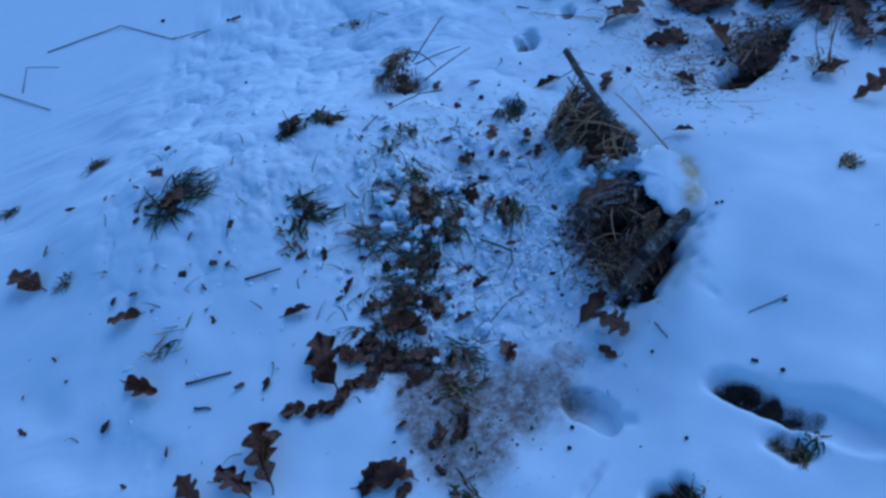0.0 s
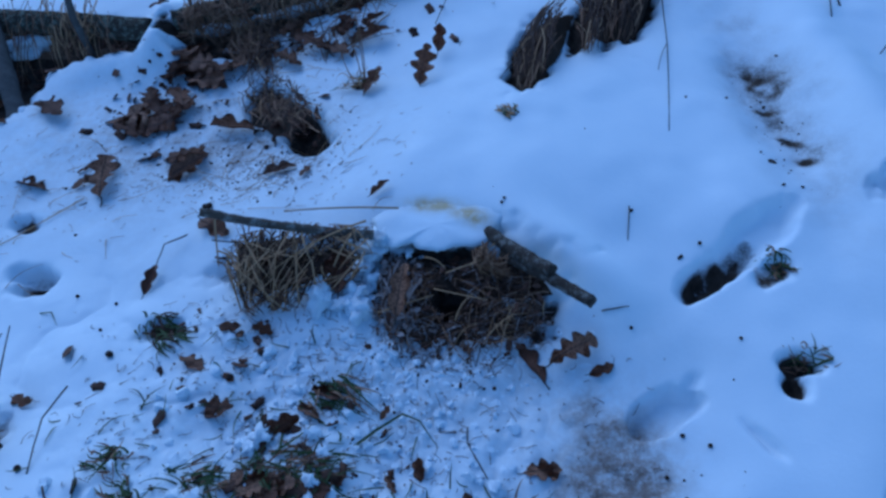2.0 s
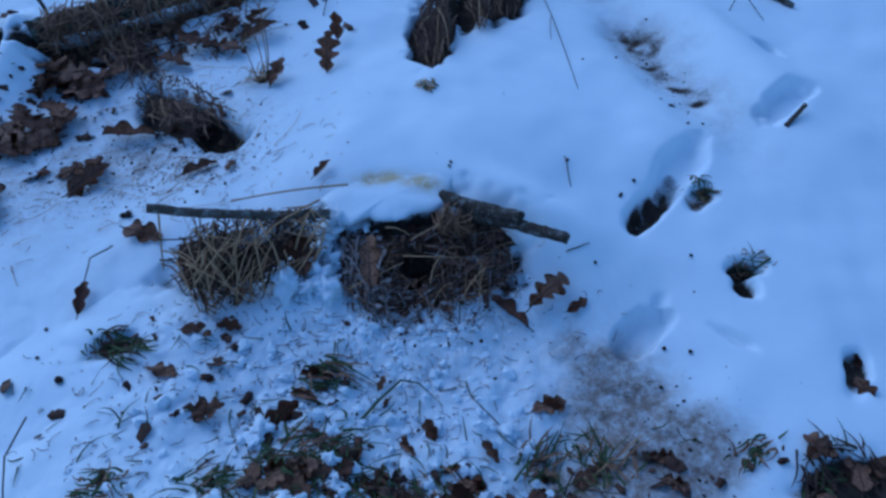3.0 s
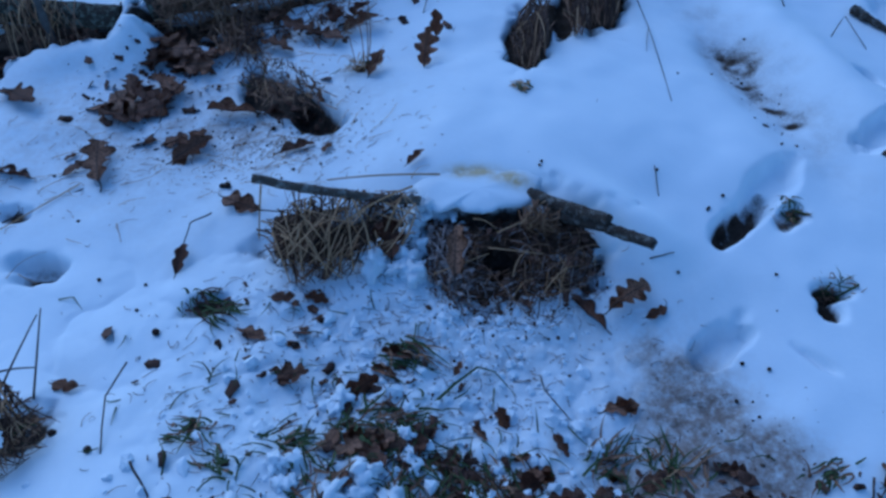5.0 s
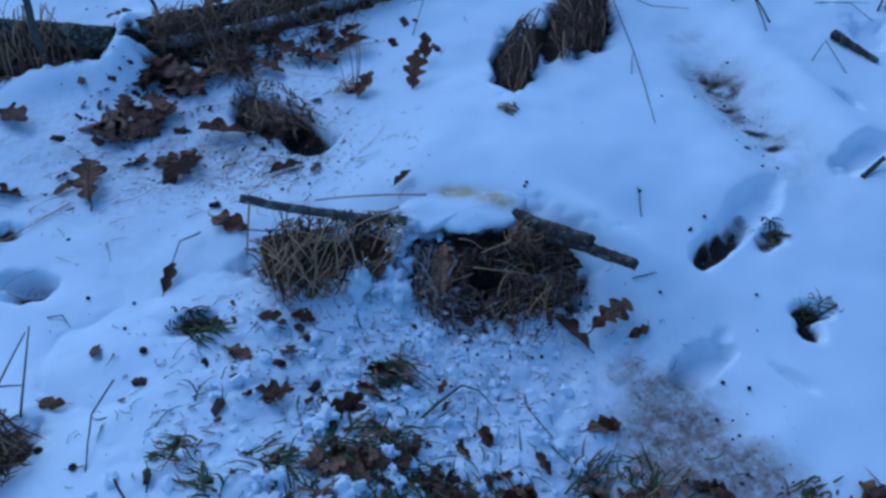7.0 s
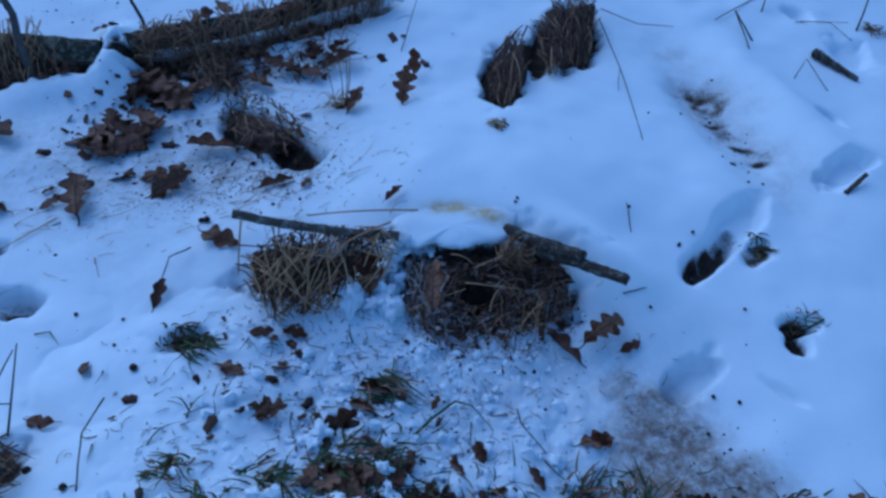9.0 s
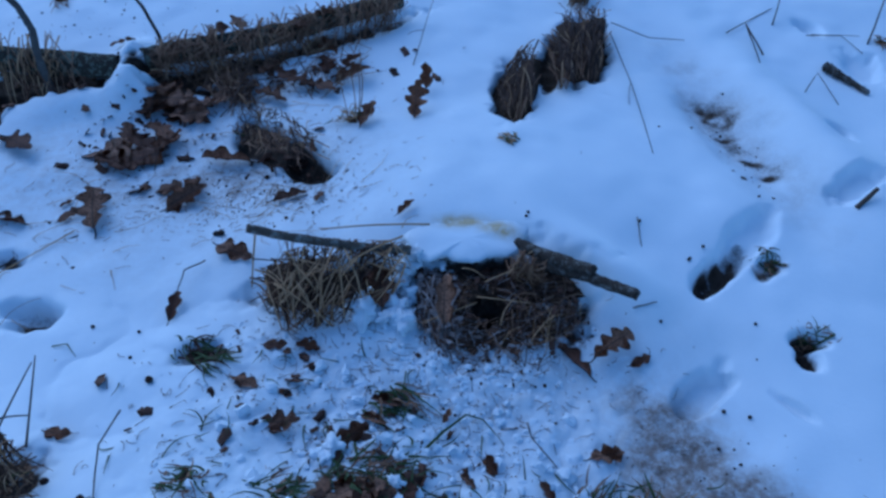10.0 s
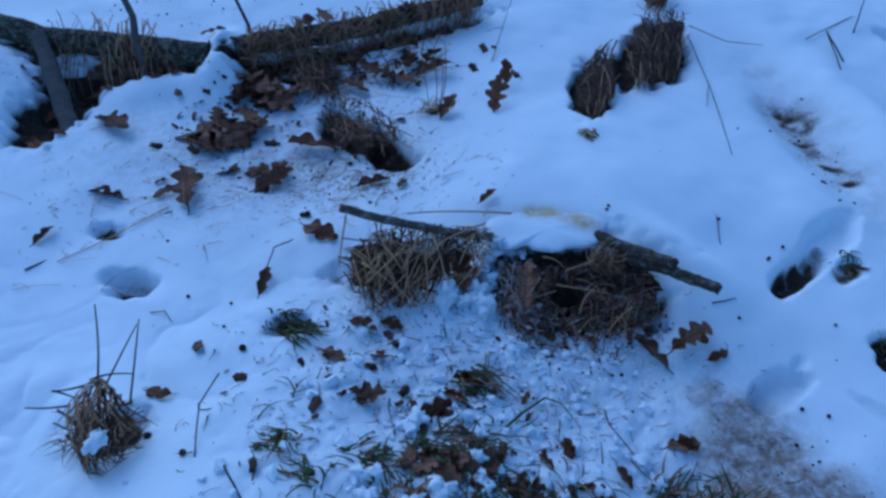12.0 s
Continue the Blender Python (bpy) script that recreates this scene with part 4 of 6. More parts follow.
# the lip of snow on the roof
def snow_slab(name, outline, thick, seed, label):
    """A pad of snow with rounded, crumbling edges over an outline of (x, y, z)."""
    pts = [Vector(p) for p in outline]
    mid = sum(pts, Vector()) / len(pts)
    n, rings = 72, 9
    bm = bmesh.new()
    edge = []
    for k in range(n):
        f = k / n * len(pts)
        i = int(f)
        p0, p1, p2, p3 = (pts[(i + d) % len(pts)] for d in (-1, 0, 1, 2))
        u = f - i
        edge.append(0.5 * ((2 * p1) + (p2 - p0) * u + (2 * p0 - 5 * p1 + 4 * p2 - p3) * u * u + (3 * p1 - p0 - 3 * p2 + p3) * u ** 3))
    loops = []
    for r in range(rings + 1):
        f = r / rings
        lift = thick * (1 - (1 - f) ** 2) ** 0.5 if r else 0
        loop = []
        for e in edge:
            p = e.lerp(mid, f * 0.97 if r else 0.0)
            w = noise.noise(p * 45 + Vector((seed, 0, 0))) * 0.007 * (1 - f) ** 2 + noise.noise(p * 130) * 0.006 * (1 - f) ** 2 + noise.noise(p * 12) * 0.006
            loop.append(bm.verts.new((p.x + w, p.y + w, p.z + lift + w * 0.6)))
        loops.append(loop)
    under = [bm.verts.new((e.lerp(mid, 0.12).x, e.lerp(mid, 0.12).y, e.z - thick * 0.5)) for e in edge]
    loops.insert(0, under)
    for a, b in zip(loops, loops[1:]):
        for s in range(n):
            bm.faces.new((a[s], a[(s + 1) % n], b[(s + 1) % n], b[s]))
    bm.faces.new(loops[-1])
    bm.faces.new(loops[0][::-1])
    me = bpy.data.meshes.new(name)
    bm.to_mesh(me)
    bm.free()
    me.polygons.foreach_set("use_smooth", [True] * len(me.polygons))
    x, y = np.array([v.co.x for v in me.vertices]), np.array([v.co.y for v in me.vertices])
    stain = np.maximum(bell(x, y, -0.041, 0.170, 0.036, 0.012, -5), bell(x, y, 0.039, 0.137, 0.030, 0.013, -25)) * (0.75 + 0.35 * waves(x, y, 0.02, 8))
    for key, values in (("yellow", np.clip(stain * 1.8, 0, 1)), ("soil", 0 * x), ("grit", 0 * x), ("dirt_shade", 0 * x), ("loose", 0 * x)):
        me.attributes.new(key, "FLOAT", "POINT").data.foreach_set("value", values.astype(np.float32))
    return tagged(part(name, me, SNOW), label, "snow")


snow_slab("snow_lip", [(-0.170, 0.142, 0.060), (-0.140, 0.090, 0.056), (-0.118, 0.072, 0.056), (-0.085, 0.081, 0.056), (-0.058, 0.063, 0.055), (-0.016, 0.061, 0.055), (0.012, 0.072, 0.056), (0.063, 0.072, 0.058), (0.090, 0.108, 0.060), on(0.106, 0.154, -0.012), on(0.063, 0.198, -0.015), on(-0.037, 0.217, -0.015), on(-0.134, 0.191, -0.012)], 0.011, 2, "overhanging lip of snow with a yellow stain on the den's roof")


def snow_clod(x, y, lift, r, stretch, seed, label):
    ob = tagged(part("snow_clod", cloud_mesh("snow_clod", r, stretch, 1.1, seed), LUMP), label, "snow", "snow clods")
    ob.matrix_world = pose(x, y, ground_at(x, y) + lift, 0, 0, seed * 40)


snow_clod(-0.258, -0.028, 0.014, 0.028, (1, 0.8, 0.9), 7, "lump of snow against the foot of the straw")
snow_clod(-0.167, 0.083, 0.005, 0.016, (1, 1.2, 0.7), 6, "crumbly snow wedged between the straw heaps")
snow_clod(-0.156, 0.032, 0.003, 0.015, (1, 1.2, 0.7), 5, "crumbly snow wedged between the straw heaps")
snow_clod(0.107, -0.006, 0.03, 0.008, (1.7, 0.8, 0.3), 8, "scrap of snow caught in the straw")
snow_clod(-0.270, -0.477, 0.012, 0.020, (1.1, 0.9, 0.8), 9, "white clod of snow among wet leaves")
snow_clod(-0.329, -0.516, 0.006, 0.022, (1.2, 0.9, 0.7), 10, "broken clod of snow")
snow_clod(-0.314, -0.331, 0.006, 0.017, (1.2, 0.9, 0.7), 11, "broken clod of snow")
snow_clod(-0.206, -0.405, 0.01, 0.012, (1.2, 0.9, 0.7), 12, "broken clod of snow")
snow_clod(0.099, -0.376, 0.004, 0.014, (1.2, 0.9, 0.6), 13, "broken clod of snow")
snow_clod(-1.365, 0.905, 0.05, 0.042, (1.5, 0.8, 0.7), 14, "snow caught in the hollow under the log")
snow_clod(-0.826, -0.425, 0.075, 0.016, (1.2, 0.9, 0.7), 15, "patch of snow on the grass tuft")
snow_clod(-0.461, -0.543, 0.004, 0.016, (1.2, 0.9, 0.7), 17, "broken clod of snow")
for x, y, r, k in ((-0.166, 0.079, 0.013, 31), (-0.149, 0.097, 0.012, 32), (-0.180, 0.044, 0.012, 33), (-0.162, 0.019, 0.013, 34), (-0.190, -0.019, 0.012, 35), (-0.180, -0.054, 0.013, 36), (-0.255, -0.023, 0.017, 37), (-0.208, -0.044, 0.011, 38)):
    snow_clod(x, y, 0.010, r * 1.5, (1, 1.1, 0.8), k, "crumbly snow wedged between the straw heaps")
for x, y, r, k in ((0.118, -0.016, 0.009, 41), (-0.091, 0.079, 0.010, 43), (-0.102, 0.050, 0.008, 44)):
    snow_clod(x, y, 0.035, r * 0.8, (1.5, 0.9, 0.35), k, "scrap of snow caught in the straw")
for x, y, r, k in ((-0.322, -0.353, 0.012, 51), (-0.199, -0.447, 0.014, 52), (-0.389, -0.498, 0.014, 53), (-0.287, -0.512, 0.016, 54), (-0.234, -0.521, 0.018, 55), (-0.041, -0.424, 0.013, 56), (-0.103, -0.516, 0.015, 57), (-0.403, -0.462, 0.013, 58), (-0.423, -0.552, 0.010, 59), (-0.011, -0.250, 0.008, 60), (0.122, -0.415, 0.015, 62)):
    snow_clod(x, y, 0.005, r, (1.2, 0.9, 0.7), k, "broken clod of snow")
snow_clod(-0.199, -0.466, 0.006, 0.014, (1.2, 0.9, 0.7), 18, "broken clod of snow")

# ---- the fallen log and what grows round it ----
rough_stick("fallen_log", [on(-1.946, 1.094, 0.04), on(-1.620, 1.010, 0.048), (-1.400, 0.950, 0.044), (-1.189, 0.930, 0.038), (-0.950, 0.898, 0.022)], 0.039, 0.034, LOGBARK, 12, 0.26, "fallen log with lichen-mottled grey bark", "log", 22, 90)
rough_stick("fallen_log", [(-0.872, 0.922, 0.028), (-0.790, 0.952, 0.034), (-0.680, 0.975, 0.034), (-0.520, 1.010, 0.038), (-0.346, 1.090, 0.042), (-0.140, 1.200, 0.036)], 0.033, 0.027, LOGBARK, 14, 0.28, "grass-covered fallen log with lichen-mottled bark", "log", 22, 90)
rough_stick("leaning_stake", [(-1.262, 0.575, -0.060), (-1.340, 0.735, 0.000), (-1.420, 0.890, 0.060), (-1.440, 0.930, 0.078)], 0.027, 0.020, GREY, 15, 0.22, "weathered grey stake leaning on the log", "stake")
rough_stick("sapling", [on(-1.139, 0.859, -0.01), (-1.129, 0.859, 0.100), (-1.123, 0.877, 0.160), (-1.140, 0.891, 0.220), (-1.183, 0.894, 0.300)], 0.011, 0.008, GREY, 16, 0.15, "bent grey sapling growing over the log", "sapling")
rough_stick("sapling", [on(-0.823, 0.952, -0.01), (-0.836, 0.982, 0.070), (-0.870, 1.021, 0.140), (-0.922, 1.059, 0.200)], 0.006, 0.004, TWIG, 17, 0.15, "thin bent sapling growing over the log", "sapling")


hanging_grass([(-1.404, 1.000, 0.085), (-1.048, 0.955, 0.085)], [on(-1.374, 0.800, 0.02), on(-1.026, 0.850, 0.02)], 26, DEAD, 41, "dead grass hanging over the log into a dark hollow", 0.02, 0.25, False, (0.06, 0.2), False)
hanging_grass([(-1.290, 0.985, 0.09), (-1.080, 0.970, 0.09)], [on(-1.250, 0.841, 0.03), on(-1.090, 0.850, 0.02)], 16, STRAW, 47, "pale dead stalks hanging over the log", 0.02, 0.25, True, (0.06, 0.16), False)
hanging_grass([(-0.850, 0.960, 0.062), (-0.655, 1.010, 0.072)], [on(-0.840, 0.870, 0.01), on(-0.620, 0.890, 0.01)], 110, DEAD, 42, "dead grass draped over the fallen log", 0.036, 0.8, True, (0.04, 0.14), False)
hanging_grass([(-0.656, 1.010, 0.072), (-0.374, 1.110, 0.075)], [on(-0.625, 0.890, 0.01), on(-0.344, 1.000, 0.01)], 120, DEAD, 43, "dead grass draped over the fallen log", 0.036, 0.8, True, (0.04, 0.14), False)
hanging_grass([(-0.374, 1.110, 0.075), (-0.130, 1.230, 0.06)], [on(-0.360, 0.990, 0.0), on(-0.140, 1.110, 0.0)], 90, DEAD, 44, "dead grass draped over the fallen log", 0.036, 0.8, True, (0.04, 0.14), False)
hanging_grass([on(-0.736, 0.960, 0.04), on(-0.600, 0.980, 0.04)], [on(-0.680, 0.780, 0.0), on(-0.580, 0.770, 0.0)], 60, DEAD, 45, "dead grass bent down below the log", 0.015, 1.1, True, (0.05, 0.14), False)

# below the log
hanging_grass([on(-0.680, 0.989, 0.05), on(-0.577, 1.003, 0.04)], [on(-0.625, 0.740, 0.0), on(-0.556, 0.734, 0.0)], 46, DARKSTRAW, 46, "dark dead grass hanging below the log", 0.015, 0.9, True, (0.06, 0.18), False)

# tussocks along the little bank
hanging_grass([on(0.150, 0.820, 0.05), on(0.200, 0.870, 0.05), on(0.250, 0.890, 0.05)], [on(0.108, 0.640, 0.03), on(0.142, 0.580, 0.02), on(0.185, 0.600, 0.02)], 105, DARKSTRAW, 51, "dead grass tussock drooping over a bared bank", 0.015, 0.3, True, (0.06, 0.22), True, 0.03)
hanging_grass([on(0.265, 0.950, 0.05), on(0.345, 0.975, 0.05)], [on(0.268, 0.735, 0.02), on(0.300, 0.690, 0.02)], 110, DARKSTRAW, 58, "dead grass hanging between two tussocks on the bank", 0.012, 0.3, True, (0.05, 0.18), False)
hanging_grass([on(0.335, 1.060, 0.05), on(0.410, 1.105, 0.05), on(0.500, 1.090, 0.05)], [on(0.322, 0.770, 0.02), on(0.368, 0.765, 0.02), on(0.415, 0.800, 0.02)], 118, DARKSTRAW, 52, "dead grass tussock drooping over a bared bank", 0.02, 0.3, True, (0.06, 0.22), True, 0.03)
hanging_grass([on(0.404, 1.275, 0.04), on(0.501, 1.291, 0.04)], [on(0.393, 1.185, 0.0), on(0.456, 1.185, 0.0)], 60, DEAD, 53, "small dead grass tussock on the bank", 0.02, 0.3, True)
hanging_grass([on(-0.605, 0.720, 0.03), on(-0.535, 0.715, 0.04), on(-0.450, 0.655, 0.05), on(-0.365, 0.555, 0.05)], [on(-0.590, 0.545, 0.03), on(-0.525, 0.515, 0.05), on(-0.455, 0.465, 0.06), on(-0.390, 0.395, 0.05)], 80, DARKSTRAW, 54, "brown grass tussock matted over a dark hole", 0.000, 0.8, True, (0.03, 0.08), False)
hanging_grass([on(-0.560, 0.680, 0.03), on(-0.370, 0.560, 0.05)], [on(-0.550, 0.510, 0.04), on(-0.335, 0.395, 0.04)], 34, DEAD, 59, "pale bent straws over the brown tussock", 0.006, 1.2, True, (0.04, 0.12), False)
hanging_grass([on(-0.576, 0.989, 0.03), on(-0.246, 1.049, 0.02)], [on(-0.558, 0.768, 0.004), on(-0.233, 0.770, 0.004)], 34, DEAD, 56, "dead grass and twigs strewn below the log", 0.0, 1.4, False, (0.05, 0.16), False)

# the big tuft ringed by snow
big = grass_tuft(-0.852, -0.368, 0.055, 0.17, 70, DEAD, 61, "large dry grass tuft with upright stalks, ringed by snow", 0.6, (0, -0.02), 0, 20, 0.003, 0.035)
back = big.matrix_basis.inverted()
big_top = [back @ Vector(p) for p in ((-0.890, -0.345, 0.115), (-0.845, -0.323, 0.140), (-0.800, -0.343, 0.115))]
big_foot = [back @ p for p in (on(-0.890, -0.400, 0.01), on(-0.833, -0.450, 0.01), on(-0.780, -0.400, 0.01))]
tangle(big, "dark_foliage", big_top, big_foot, 0.02, 90, DARKSTRAW, 64, (0.05, 0.17), 0.4, 0.02, 0.0011, True, (), (0, 1))
tangle(big, "brown_foliage", big_top, big_foot, 0.026, 60, DEAD, 65, (0.05, 0.17), 0.35, 0.025, 0.0009, True, (), (0, 1))
tangle(big, "pale_foliage", big_top, big_foot, 0.03, 30, STRAW, 63, (0.05, 0.17), 0.35, 0.03, 0.0009, True, (), (0, 1), 10)
for a, b in (((-0.866, -0.325, 0.110), (-0.876, -0.196, 0.210)), ((-0.830, -0.306, 0.060), (-0.846, -0.144, 0.100)), ((-0.867, -0.319, 0.100), (-0.836, -0.173, 0.120)), ((-0.873, -0.307, 0.140), (-0.828, -0.262, 0.090)), ((-0.890, -0.305, 0.120), (-0.944, -0.316, 0.120)), ((-0.944, -0.316, 0.120), (-0.913, -0.317, 0.100)), ((-0.919, -0.327, 0.090), (-0.997, -0.331, 0.090))):
    part("stalk", Shape().tube([back @ p for p in curve_points(a, b, 0.004, 5, 0.006)], 0.0022, 0.0013, 5).mesh("stalk"), TWIG, big)

# ---- tufts of grass ----
grass_tuft(-0.575, -0.111, 0.042, 0.045, 30, DARKSTRAW, 62, "low green grass tuft half buried in snow", 0.8, (0, 0), 0, 46, 0.005)
grass_tuft(-0.284, 0.631, 0.04, 0.13, 55, STRAW, 63, "tall straw-coloured grass tuft with brown leaves at its foot", 0.7, (0, 0.01), 4, 4, 0.003)
grass_tuft(-0.543, -0.399, 0.035, 0.05, 14, DEAD, 64, "small dark green grass tuft in churned snow", 0.5, (0, 0), 0, 24)
grass_tuft(-0.485, -0.464, 0.03, 0.04, 6, DEAD, 65, "small green grass tuft in churned snow", 0.4, (0, 0), 0, 22)
grass_tuft(-0.213, -0.223, 0.042, 0.06, 18, DEAD, 66, "green grass tuft bent over the snow", 0.3, (0.03, -0.05), 0, 28)
grass_tuft(-0.263, -0.385, 0.06, 0.04, 16, DEAD, 67, "matted green grass among wet leaves", 0.15, (0.02, 0), 0, 18)
grass_tuft(-0.207, -0.496, 0.07, 0.04, 18, DEAD, 68, "matted green grass among wet leaves", 0.15, (0.03, 0), 0, 24)
grass_tuft(-0.087, -0.492, 0.07, 0.04, 30, DEAD, 69, "matted green grass among wet leaves", 0.2, (0.03, 0), 0, 30)
grass_tuft(-0.387, -0.428, 0.035, 0.06, 12, DEAD, 70, "thin green grass tuft in churned snow", 0.3, (0.01, 0.03), 0, 26)
grass_tuft(0.240, -0.468, 0.05, 0.05, 30, DEAD, 71, "low grass tuft in muddy snow", 0.3, (0.02, 0), 0, 30)
grass_tuft(0.128, -0.440, 0.04, 0.05, 10, DEAD, 72, "green grass blades poking through the snow", 0.3, (0.02, 0.02), 0, 22)
grass_tuft(-0.345, -0.510, 0.05, 0.05, 25, DEAD, 73, "low grass tuft in churned snow", 0.3, (0.0, 0), 0, 18)
grass_tuft(0.620, 0.054, 0.024, 0.02, 14, DEAD, 74, "mossy green clump in a melted print", 0.5, (0, 0), 0, 24)
grass_tuft(0.645, -0.148, 0.03, 0.04, 18, DEAD, 75, "dark plant stump in a melted hole with one stalk", 0.5, (0, 0), 1, 14)
grass_tuft(0.105, 0.443, 0.022, 0.03, 16, STRAW, 76, "tiny mossy clump poking through the snow", 0.7, (0, 0), 0, 12)
grass_tuft(1.293, 0.894, 0.03, 0.04, 24, DEAD, 77, "small grass tuft on the far snow", 0.7, (0, 0), 0, 10)
grass_tuft(-1.223, 1.330, 0.04, 0.06, 50, DEAD, 78, "small dark grass tuft behind the log", 0.8)
grass_tuft(-1.124, -1.466, 0.05, 0.05, 40, DEAD, 79, "low green and brown tuft half buried in snow", 0.6, (0, 0), 0, 50)
grass_tuft(-0.503, -1.051, 0.080, 0.045, 60, DARKSTRAW, 80, "broad low tuft of brown grass and leaf scraps", 0.7, (0, 0), 0, 46, 0.007)
grass_tuft(-0.351, -0.706, 0.040, 0.045, 24, DARKSTRAW, 82, "curled brown grass clump with a bent stalk", 0.7, (-0.02, 0.03), 1, 16, 0.008)
grass_tuft(-0.267, -0.753, 0.045, 0.04, 8, DEAD, 83, "green grass blades spreading on the snow", 0.3, (0, 0), 0, 18, 0.007)
grass_tuft(-0.444, -1.404, 0.025, 0.04, 20, DEAD, 84, "small dark tuft in trodden snow", 0.7, (0, 0), 0, 8)
grass_tuft(-1.078, -1.804, 0.035, 0.05, 14, DEAD, 85, "small green tuft in trodden snow", 0.5, (0, 0), 0, 40)
grass_tuft(-0.109, -1.100, 0.04, 0.03, 8, STRAW, 86, "faint green blades showing through the snow", 0.3, (0, 0), 0, 14)
grass_tuft(-1.582, -0.527, 0.04, 0.05, 8, DEAD, 87, "a few green blades beside a melted print", 0.3, (0, 0), 0, 14)
grass_tuft(-0.643, -0.599, 0.036, 0.045, 12, DEAD, 88, "dark green leafy clump in trodden snow", 0.6, (0, 0), 0, 14, 0.010)
grass_tuft(-0.219, -0.374, 0.05, 0.05, 16, DEAD, 89, "low green tuft in trodden snow", 0.3, (0, 0), 0, 18)

grass_tuft(-0.232, -0.574, 0.05, 0.05, 50, DEAD, 90, "matted brown grass clump on trodden snow", 0.3, (0, 0), 2, 16)
grass_tuft(-0.280, -0.398, 0.05, 0.04, 16, DEAD, 93, "matted green grass among wet leaves", 0.12, (0, 0), 0, 20)
grass_tuft(0.491, -0.506, 0.03, 0.04, 10, DEAD, 94, "small green sprout in muddy snow", 0.5, (0, 0), 0, 16)
grass_tuft(0.575, -0.560, 0.045, 0.03, 40, DARKSTRAW, 95, "low brown grass clump in muddy snow", 0.6, (0, 0), 0, 5, 0.005)
grass_tuft(0.650, -0.575, 0.05, 0.03, 46, DARKSTRAW, 96, "low dark grass clump in muddy snow", 0.7, (0, 0), 0, 4, 0.005)
grass_tuft(-0.672, -0.630, 0.026, 0.04, 8, DARKSTRAW, 98, "small dark green sprout in trodden snow", 0.6, (0, 0), 0, 12, 0.009)

grass_tuft(-0.649, -0.722, 0.034, 0.06, 16, DARKSTRAW, 99, "small olive-brown grass clump leaning over", 0.7, (0.0, 0.03), 1, 14, 0.010)
grass_tuft(-1.564, -0.467, 0.02, 0.03, 10, DEAD, 100, "small dark sprout in a boot print", 0.8, (0, 0), 0, 10)

# ---- oak leaves ----
BIG = "large dry brown oak leaf with deep lobes, lying on snow"
OLD = "dark wet oak leaf in a matted pile on the snow"
BIT = "small curled scrap of brown leaf on the snow"
oak_leaf(-0.126, 0.611, 0.114, 82, 6, RUST, 0.004, 35, 15, "rust-brown oak leaf propped upright in the snow")
oak_leaf(-0.876, 0.280, 0.212, 108, 0, LEAF, 0.003, 4, 0, BIG)
oak_leaf(-0.978, 0.558, 0.130, 20, 8, LEAF, 0.003, 4, -15, OLD)
oak_leaf(-0.778, 0.559, 0.122, 200, 9, LEAF, 0.007, 7, 0, OLD)
oak_leaf(-0.812, 0.557, 0.115, 120, 10, LEAF, 0.011, 10, 18, OLD)
oak_leaf(-0.935, 0.550, 0.109, -30, 11, LEAF, 0.015, 4, -15, OLD)
oak_leaf(-0.850, 0.511, 0.102, 60, 9, LEAF, 0.003, 7, 0, OLD)
oak_leaf(-0.864, 0.529, 0.095, 150, 8, LEAF, 0.007, 10, 18, OLD)
oak_leaf(-0.900, 0.706, 0.095, -70, 10, LEAF, 0.011, 4, -15, OLD)
oak_leaf(-0.883, 0.515, 0.115, 90, 11, LEAF, 0.015, 7, 0, OLD)
oak_leaf(-0.787, 0.522, 0.109, 85, 1, RUST, 0.003, 4, -15, "red-brown oak leaf in a matted pile on the snow")
oak_leaf(-0.792, 0.563, 0.102, 60, 6, RUST, 0.007, 7, 0, "red-brown oak leaf in a matted pile on the snow")
oak_leaf(-0.771, 0.611, 0.095, 120, 9, RUST, 0.011, 10, 18, "red-brown oak leaf in a matted pile on the snow")
oak_leaf(-0.828, 0.699, 0.109, 95, 2, LEAF, 0.003, 4, -15, OLD)
oak_leaf(-0.877, 0.733, 0.130, 10, 8, LEAF, 0.007, 7, 0, OLD)
oak_leaf(-0.826, 0.778, 0.136, -12, 6, LEAF, 0.011, 10, 18, OLD)
oak_leaf(-0.766, 0.716, 0.122, 15, 1, LEAF, 0.015, 4, -15, OLD)
oak_leaf(-0.689, 0.725, 0.115, 190, 10, LEAF, 0.003, 7, 0, OLD)
oak_leaf(-0.784, 0.718, 0.130, -8, 2, LEAF, 0.007, 10, 18, OLD)
oak_leaf(-0.722, 0.735, 0.109, 30, 11, LEAF, 0.011, 4, -15, OLD)
oak_leaf(-0.856, 0.819, 0.102, -20, 9, LEAF, 0.015, 7, 0, OLD)
oak_leaf(-0.841, 0.423, 0.065, 20, 9, LEAF, 0.003, 4, -15, OLD)
oak_leaf(-0.770, 0.425, 0.070, 25, 11, LEAF, 0.005, 7, 0, OLD)
oak_leaf(-0.729, 0.355, 0.115, 38, 3, LEAF, 0.011, 10, 18, OLD)
oak_leaf(-0.720, 0.415, 0.075, 30, 10, RUST, 0.006, 4, -15, OLD)
oak_leaf(-0.973, 0.322, 0.061, 30, 5, LEAF, 0.003, 7, 0, OLD)
oak_leaf(-1.046, 0.318, 0.111, 165, 3, LEAF, 0.002, 0, 30, BIT)
oak_leaf(-0.814, -0.270, 0.057, -21, 5, RUST, 0.003, 5, 0, "rust-brown leaf scrap beside the grass tuft")
oak_leaf(-0.445, -0.272, 0.081, -12, 1, LEAF, 0.003, 5, 10)
oak_leaf(0.147, -0.350, 0.072, 10, 2, LEAF, 0.003, 3, 0, "curled red-brown oak leaf on crumbled snow")
